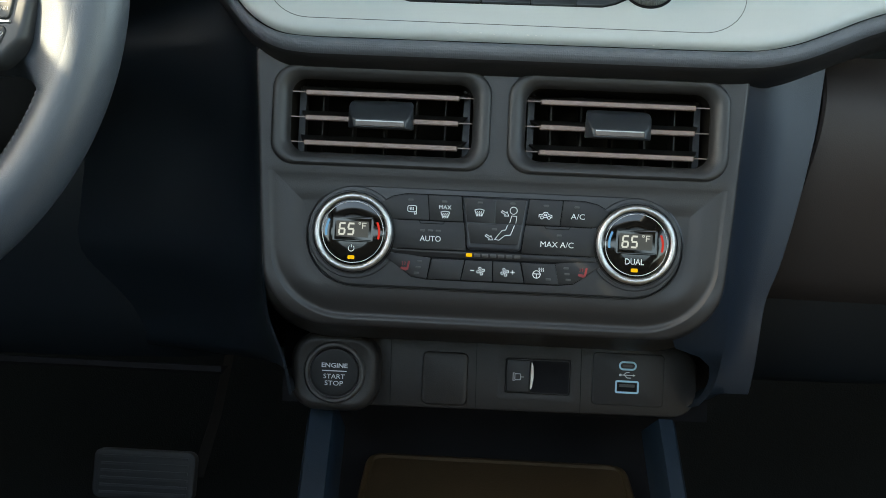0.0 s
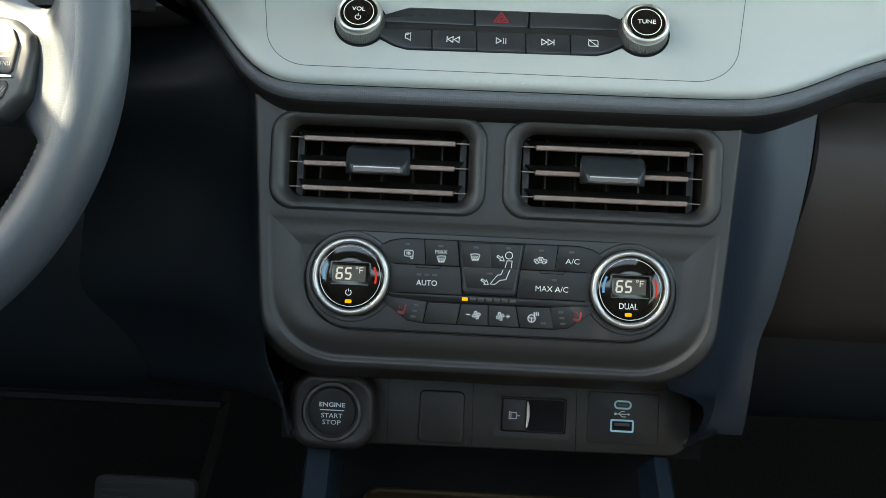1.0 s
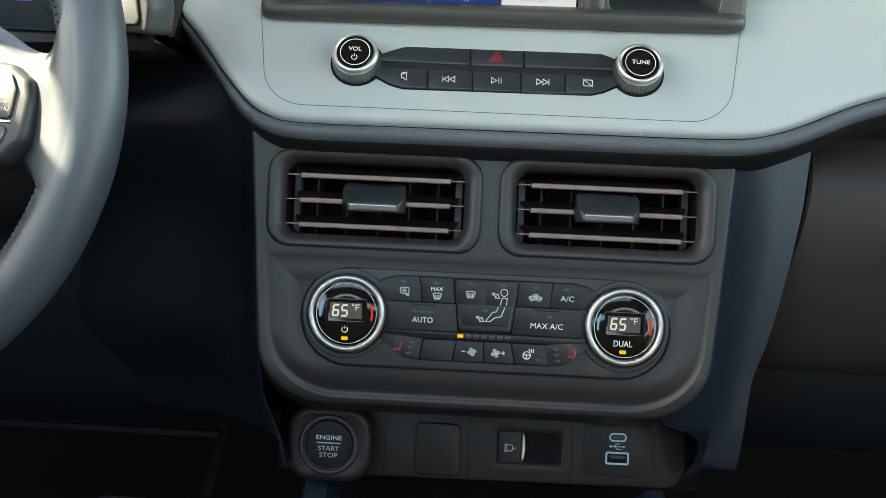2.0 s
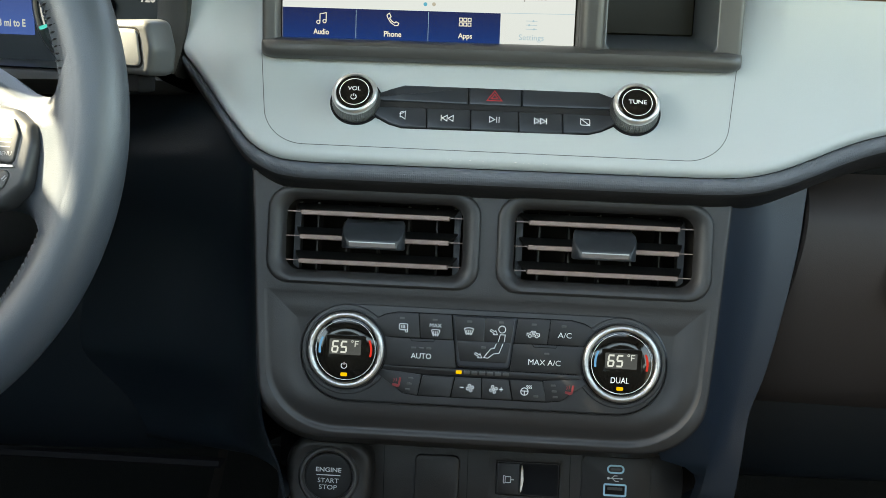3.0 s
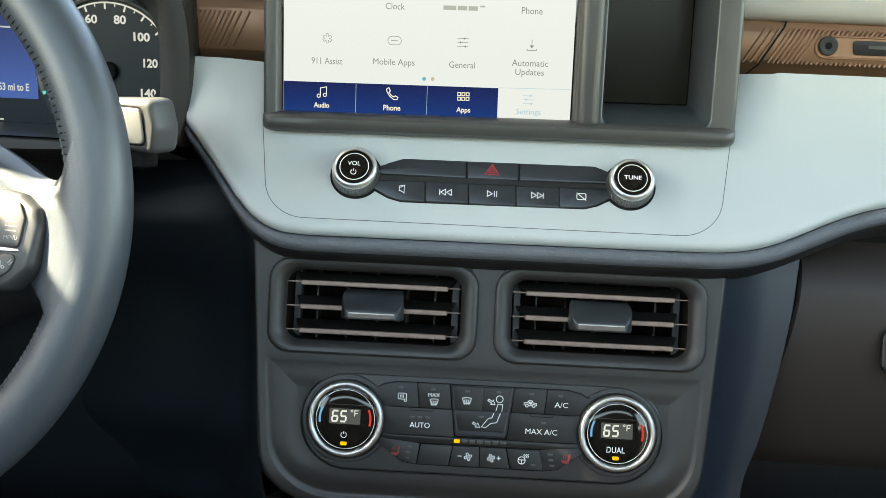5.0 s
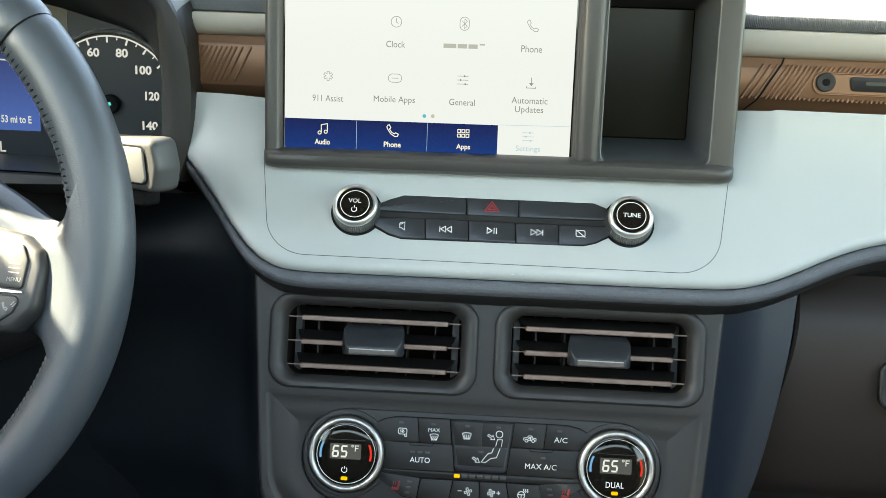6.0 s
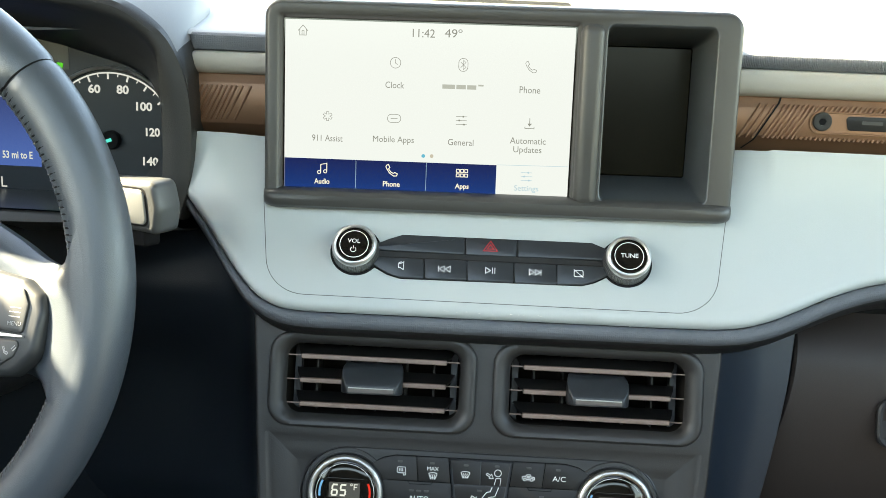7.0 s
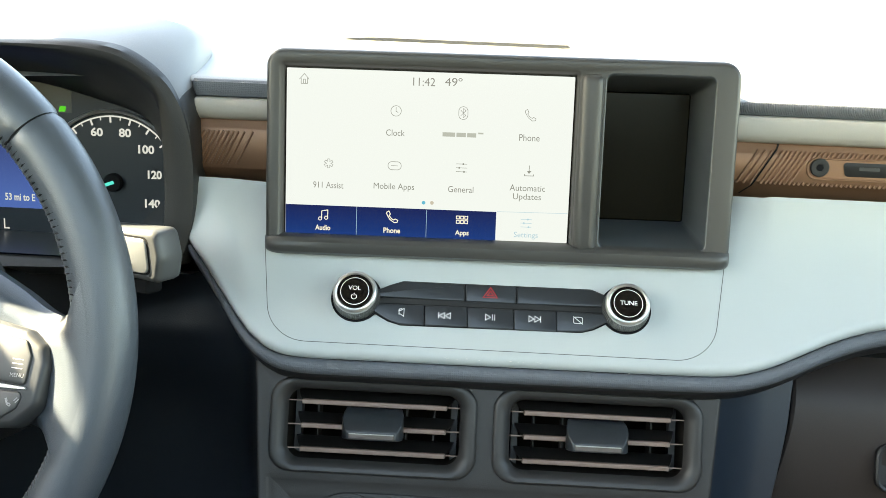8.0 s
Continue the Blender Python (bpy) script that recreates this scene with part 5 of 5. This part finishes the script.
part("needle", bm, NEEDLE, cluster, "cyan speedometer needle")
bm = lathe(*GC, [(52, 0), (51.5, 4), (50, 5), (49.4, 0)], 72, cap1=False)
part("gauge_ring", bm, STEEL, cluster, "thin grey gauge ring")
part("display", box(bmesh.new(), (-200, -48, 0), (-61, 14, 0.6)), GAUGEBLUE, cluster, "blue lit trip display")
bm = bmesh.new()
ribbon(bm, [(-110, 2), (-76, 1.4)], 1.0, 0.7, False, 0.1)
ribbon(bm, [(-195, 14), (-75, 13)], 0.8, 0.7, False, 0.1)
part("line", bm, GAUGE, cluster)
words("lettering", "53 mi to E", -78, -40, 22, 5.4, 0.9, GAUGE, cluster, bold=0.025)
words("lettering", "L", -89, -60, 4.2, 7.5, 0.6, GAUGE, cluster)
part("upper_display", box(bmesh.new(), (-75, 22, 0), (-38, 46, 0.5)), mat("dull_lens", (0.05, 0.055, 0.05), 0.3, bump=0), cluster, "unlit upper display")
strokes("tell_tale", [], 0.5, 0.6, GREEN, cluster, "green tell-tale", [[(-47.5, 22.6), (-42.6, 22.8), (-42, 26.4), (-46.4, 26.8)]])

IN = [(-340, 22), (-200, 61), (-100, 67.6), (-51.4, 67.6), (-25, 66.4), (-4.9, 64.6), (20, 60.0), (36, 51.6), (46.0, 41), (49.2, 24), (50.6, -5), (50.2, -38), (47, -64)]
OU = [(-350, 25), (-200, 66), (-100, 71.5), (-51, 71.6), (-22, 72.4), (2, 72.2), (24, 68.6), (42, 58.6), (56, 46), (66, 24), (70, -5), (68.5, -40), (61, -66)]
DP = [(-325, 10), (-200, 38), (-110, 46.5), (-76, 44.6), (-45, 39.2), (-15, 31.4), (5, 25.6), (17, 18.5), (23, 9), (28, 0), (31, -12), (32, -42), (31.5, -70)]
BK = [(-352, 30), (-200, 78), (-100, 86), (-51, 88), (-18, 90), (8, 91), (32, 89), (50, 80), (60, 60), (67.4, 30), (70.4, -5), (68.8, -42), (61.4, -70)]
BK_H = [(-80, -18), (0, -14), (40, -26), (60, -44), (80, -72), (92, -80)]
hood = bmesh.new()


def line3(pts, h):
    out = []
    for i in range(len(pts) - 1):
        p0, p1, p2, p3 = [Vector(pts[max(0, min(len(pts) - 1, i + o))]) for o in (-1, 0, 1, 2)]
        for j in range(5):
            t = j / 5
            q = 0.5 * (2 * p1 + (p2 - p0) * t + (2 * p0 - 5 * p1 + 4 * p2 - p3) * t * t + (3 * p1 - p0 - 3 * p2 + p3) * t ** 3)
            out.append((q.x, q.y, h))
    out.append((*pts[-1], h))
    return out


A, B, C, D = line3(IN, 0), line3(OU, 0), line3(DP, -74), [(x, y, lerp(BK_H, y)) for x, y, h in line3(BK, 0)]
mid = lambda P, Q, k, dh=0: [(p[0] + (q[0] - p[0]) * k, p[1] + (q[1] - p[1]) * k, p[2] + (q[2] - p[2]) * k + dh) for p, q in zip(P, Q)]
grid_sheet(hood, [[(x, y, h - 16) for x, y, h in C], C, mid(C, A, 0.5), mid(C, A, 0.9), mid(A, B, 0.05, 0.5), mid(A, B, 0.3, 2.2), mid(A, B, 0.65, 2.4), B, mid(B, D, 0.1)])
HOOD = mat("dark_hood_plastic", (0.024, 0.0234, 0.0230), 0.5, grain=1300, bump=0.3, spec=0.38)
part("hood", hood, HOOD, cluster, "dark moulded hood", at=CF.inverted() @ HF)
bm = bmesh.new()
BACK = [mid(B, D, 0.1), mid(B, D, 0.25, 3), mid(B, D, 0.5, 4), D, [(x - 6, y - 2, h - 60) for x, y, h in D]]
# split of the back: paler sunlit colour on top, plain dark hood colour beside
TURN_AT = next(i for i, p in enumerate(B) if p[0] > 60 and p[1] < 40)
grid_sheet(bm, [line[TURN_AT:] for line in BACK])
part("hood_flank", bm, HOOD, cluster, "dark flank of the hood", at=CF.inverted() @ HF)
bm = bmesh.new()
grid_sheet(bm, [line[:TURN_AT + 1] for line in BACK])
part("hood_top", bm, mat("sunlit_hood_vinyl", (0.16, 0.16, 0.162), 0.5, grain=900, bump=0.2), cluster, "grained back of the hood, sunlight put into its pale grey", at=CF.inverted() @ HF)
bm = bmesh.new()
grid_sheet(bm, [[(-340, -62, -2), (-150, -66, -2), (46, -66, -2)], [(-340, -72, 2), (-150, -76, 2), (54, -70, 2)], [(-340, -84, -20), (-150, -88, -20), (62, -78, -20)], [(-340, -88, -90), (-150, -92, -90), (60, -84, -60)]])
grid_sheet(bm, [[(-340, -64, -74), (46, -66, -74)], [(-340, -62, -2), (46, -66, -2)]])
part("lower_bezel", bm, mat("grey_bezel_plastic", (0.055, 0.056, 0.058), 0.3, bump=0.1), cluster, "grey lower bezel", at=CF.inverted() @ HF)

column = thing("column_shroud", pose(-0.385, 0.60, 0.665, 90), "dark steering column shroud behind the wheel", "column shroud")
bm = bmesh.new()
loft(bm, [lifted(rounded([(-s * 78, -s * 62), (s * 78, -s * 62), (s * 92, 0), (s * 70, s * 46), (-s * 70, s * 46), (-s * 92, 0)], 30 * s, 5), h) for s, h in ((1.25, -90), (1.15, -20), (1.05, 20), (0.9, 50), (0.8, 56))], False, True)
part("shell", bm, DARKER, column)

stalk = thing("shift_stalk", ST @ pose(-0.0035, 0, 0, 0, -24, 0), "grey column stalk with square end switch", "stalk")
GREYP = mat("mid_grey_plastic", (0.060, 0.063, 0.065), 0.42, grain=1600, bump=0.12)
part("body", slab(ccw([(-46, -11), (13, -13.4), (15.6, 2), (11.4, 18.6), (-46, 16)]), [3, 5, 12, 6, 3], [(2.5, -16), (0.6, -14), (0, -11), (0, 1), (0.8, 3.4), (2.4, 4.8), (4, 5.2)], 6, cap0=True), GREYP, stalk)
part("switch_gap", slab(ccw([(-43, -8.9), (8.2, -8.7), (5.8, 13.9), (-43, 13.7)]), 4, [(0, 4), (0, 5.35)], 4), GAP, stalk, "dark gap round the switch")
part("switch_face", key([(-42, -7.8), (7.0, -7.6), (4.6, 12.8), (-42, 12.6)], 3.5, 6.6, 1.0, 3, 4), mat("pale_switch_plastic", (0.155, 0.16, 0.160), 0.45, grain=1600, bump=0.1), stalk, "paler square switch")
bm = slab(rect(-20, -24, -3, -10), 3, [(0, -16), (0, -6), (1.5, -4)], 4)
part("neck", bm, GAP, stalk)

wheel = thing("steering_wheel", WH, "dark leather steering wheel with stitched rim", "steering wheel")
RM, RA, RB, NA, NB = 169.9, 17.0, 16.4, 320, 28
bm = bmesh.new()
lp = []
for i in range(NA):
    a = 2 * math.pi * i / NA
    seam = 1.0
    for sa in (radians(43), radians(137)):
        dlt = abs((a - sa + math.pi) % (2 * math.pi) - math.pi)
        if dlt < 0.011:
            seam = 0.93
    r = []
    for j in range(NB):
        b = 2 * math.pi * j / NB
        rr = RM + RA * seam * math.cos(b)
        r.append((rr * math.cos(a), rr * math.sin(a), RB * seam * math.sin(b)))
    lp.append(r)
lp.append(lp[0])
loft(bm, lp, False, False)
part("rim", bm, LEATHER, wheel, "dark leather-wrapped rim")


def on_rim(a, b, lift=0.0):
    q = RM + (RA + lift) * math.cos(b)
    return Vector((q * math.cos(a), q * math.sin(a), (RB + lift) * math.sin(b)))


def thread(bm, p0, p1, wide):
    dr = (p1 - p0).normalized()
    x = dr.orthogonal().normalized()
    y = dr.cross(x)
    loft(bm, [[tuple(p0 + (p1 - p0) * t + (x * math.cos(q) + y * math.sin(q)) * w * wide) for q in (0, 1.05, 2.1, 3.14, 4.19, 5.24)] for t, w in ((-0.1, 0.4), (0.15, 0.85), (0.5, 1.0), (0.85, 0.85), (1.1, 0.4))], True, True)


bm, slit, tuck = bmesh.new(), bmesh.new(), bmesh.new()
rs = random.Random(5)
for i in range(96):
    a = radians(-64 + i * 1.34)
    far = 138 + rs.uniform(-3, 3)
    thread(bm, on_rim(a, radians(143), 0.1), on_rim(a + 0.012, radians(163), 0.1), 0.5)
    # near-black strands paint the shade in the dimples beside the stitches
    if i > 34:
        thread(slit, on_rim(a + 0.002, radians(143), -0.2), on_rim(a - 0.004, radians(far - 14), -0.5), 0.75)
    thread(tuck, on_rim(a + 0.0125, radians(155), -0.6), on_rim(a + 0.0105, radians(far - 11), -1.0), 1.45)
part("pucker", slit, GAP, wheel, "near-black strands for the shade in the stitch dimples")
part("gathered_leather", tuck, LEATHER, wheel, "leather gathered between the stitches")
part("stitching", bm, THREAD, wheel, "grey cross stitching on the inner rim")
for sa in (43, 137):
    bm = bmesh.new()
    for w0, w1 in ((-0.4, 0.4),):
        lp = []
        for j in range(NB * 2 + 1):
            b = math.pi * j / NB
            lp.append([((RM + q * math.cos(b)) * math.cos(radians(sa)) - w * math.sin(radians(sa)), (RM + q * math.cos(b)) * math.sin(radians(sa)) + w * math.cos(radians(sa)), q * math.sin(b)) for w, q in ((w0, 15.0), (w0, 16.0), (w1, 16.0), (w1, 15.0))])
        loft(bm, lp, False, False)
    part("seam", bm, GAP, wheel, "dark radial seam in the leather")
# spoke, hub and switch pod (local axes at the wheel centre)
INB = pose(-0.006, 0.008, -0.007)
SP_TOP = [(40, 56), (90, 43), (108, 33.5), (118, 28), (126, 22.5), (135, 18.5), (143, 17), (149, 17.6), (154, 20.5), (157, 27), (160, 42)]
SP_LOW = [(40, -52), (121, -43), (132, -45), (141, -52), (149, -64), (159, -84)]
SP_H = [(40, -18), (100, -12), (122, -7), (134, -2.5), (142, 3), (148, 8.2), (153, 11.8), (158, 14.2), (163, 15.7), (167, 16.25), (170, 16.3)]


def spoke_h(x, y):
    r = math.hypot(x, y * 0.8)
    full = math.hypot(x, y)
    h = smooth(SP_H, min(r, 169), 3)
    if full > RM - 6:
        k = min((full - RM + 6) / 5, 1.0)
        h = h * (1 - k) + (RB * math.sqrt(max(0.0, 1 - ((full - RM) / RA) ** 2)) - 0.4) * k
    return h


for sg in (1, -1):
    bm = bmesh.new()
    rows = []
    for i in range(32):
        x = 40 + 128 * i / 31
        far = math.sqrt(175.5 ** 2 - x * x)
        a, b = min(smooth(SP_TOP, x, 4), far), max(smooth(SP_LOW, x, 4), -far)
        back = 26 * min(max((160 - x) / 20, 0.15), 1.0)
        r = []
        for j in range(15):
            t = j / 14
            y = b + (a - b) * t
            e = min(y - b, a - y)
            edge = 12 * min(max((156 - x) / 14, 0.0), 1.0)
            r.append((sg * x, y, spoke_h(x, y) - edge * max(0.0, 1 - e / 13) ** 2.0))
        rows.append([(sg * x, b + 2, spoke_h(x, b) - back)] + r + [(sg * x, a - 2, spoke_h(x, a) - back)])
    grid_sheet(bm, rows)
    part("spoke", bm, LEATHER, wheel, "leather-covered spoke")
hub = part("hub", slab(ccw([(-60, -66), (60, -66), (76, -40), (84, 10), (66, 44), (-66, 44), (-84, 10), (-76, -40)]), 22, [(6, -60), (-14, -20), (-4, 6), (3, 16), (10, 22), (24, 26)], 6), DARK, wheel, "moulded hub cover", pose(0, 0.008, -0.030))
PODP = ccw([(90, -54), (134, -50), (147, -38), (149, -16), (146, -6), (134, 2), (100, 8), (86, 4)])
pd = part("switch_pod", slab(PODP, [6, 10, 10, 14, 8, 8, 8, 4], [(0, 4), (0, 11), (1.5, 13.5), (4, 14.5)], 4), mat("satin_grey_pod", (0.027, 0.029, 0.031), 0.40, bump=0.05), wheel, "dark switch pod on the spoke", INB @ pose(0.149, 0, 0.0135) @ pose(0, 0, 0, -9, -15, 0) @ pose(-0.149, 0, -0.014))
POD_KEY = mat("grey_switch_plastic", (0.034, 0.035, 0.035), 0.42, grain=2500, bump=0.05)
FAINT = mat("faint_grey_print", (0.30, 0.30, 0.30), 0.6, bump=0)
up = part("menu_key", key(ccw([(92, -24), (138.5, -28), (140, -12), (136, -4), (92, 2)]), 3, 16.0, 1.0, 12, 4), POD_KEY, pd, "upper switch key")
strokes("icon", [[(129, -14), (136, -14.3)], [(129, -16.4), (136, -16.7)], [(129, -18.8), (136, -19.1)]], 0.5, 16.0, FAINT, up)
words("lettering", "MENU", 133.2, -22.6, 8.6, 2.2, 16.15, FAINT, up)
part("trim", slab(ccw([(92, -30), (139.5, -29.6), (139.0, -28.4), (92, -26)]), 0.3, [(0, 12), (0, 15.6), (0.2, 15.9)], 2), CHROME, pd, "thin chrome divider")
lo = part("call_key", key(ccw([(92, -48), (124, -47), (135, -40), (138.5, -31), (92, -31)]), 3, 15.6, 1.0, 12, 4), POD_KEY, pd, "lower switch key")
strokes("icon", shift([[(-2, 1.6), (-1.2, 2.0), (-0.6, 0.8), (-1, 0.4), (0.2, -0.8), (0.8, -0.4), (1.8, -1.2), (1.2, -2), (-0.6, -1.2), (-2, 1.6)]], 130, -37) + [[(133.5, -36), (135.5, -34)], [(134.5, -37), (136.5, -35)]], 0.5, 15.6, FAINT, lo)

pedal = thing("brake_pedal", pose(X0 - 0.325, 0.88, 0.235, 70), "dark rubber-padded brake pedal in the footwell", "pedal")
part("rubber_pad", key(rect(-52, -23, 50, 25), 8, 5, 3, -6, 5), RUBBER, pedal, "ribbed rubber pad")
bm = bmesh.new()
for i in range(6):
    ribbon(bm, [(-44, -17 + i * 7), (43, -17 + i * 7)], 2.5, 4.9, False, 1.2)
part("rib", bm, RUBBER, pedal)
bm = bmesh.new()
loft(bm, [[(44, 0, -6), (56, 0, -6), (56, 8, -12), (44, 8, -12)], [(56, 60, -20), (66, 60, -20), (66, 68, -24), (56, 68, -24)], [(66, 220, -80), (74, 220, -80), (74, 226, -84), (66, 226, -84)]], True, True)
part("arm", bm, mat("worn_black_steel", (0.010, 0.009, 0.008), 0.8, spec=0.1), pedal, "black steel pedal arm")

# ---------------------------------------------------------------- lint and dust
rng = random.Random(7)
bm = bmesh.new()
for i in range(18):
    u, v = (rng.uniform(-30, 45), rng.uniform(0.5, 1.6)) if i < 16 else (rng.uniform(-120, 160), rng.uniform(-4, 0.5))
    w = rng.uniform(0.12, 0.28)
    loft(bm, [[(u - w * 2, v - w, 0.2), (u + w * 2, v - w * 0.6, 0.2), (u + w * 1.5, v + w, 0.2), (u - w * 1.6, v + w * 0.7, 0.2)], [(u - w, v - w * 0.5, 0.45), (u + w, v - w * 0.3, 0.45), (u + w * 0.8, v + w * 0.5, 0.45), (u - w * 0.8, v + w * 0.4, 0.45)]], True, True)
lint = part("lint", bm, mat("pale_lint", (0.6, 0.58, 0.54), 0.9, bump=0), None)
lint.matrix_world = PF
tagged(lint, "pale specks of lint along the pad edge", "lint", "", "stuff")
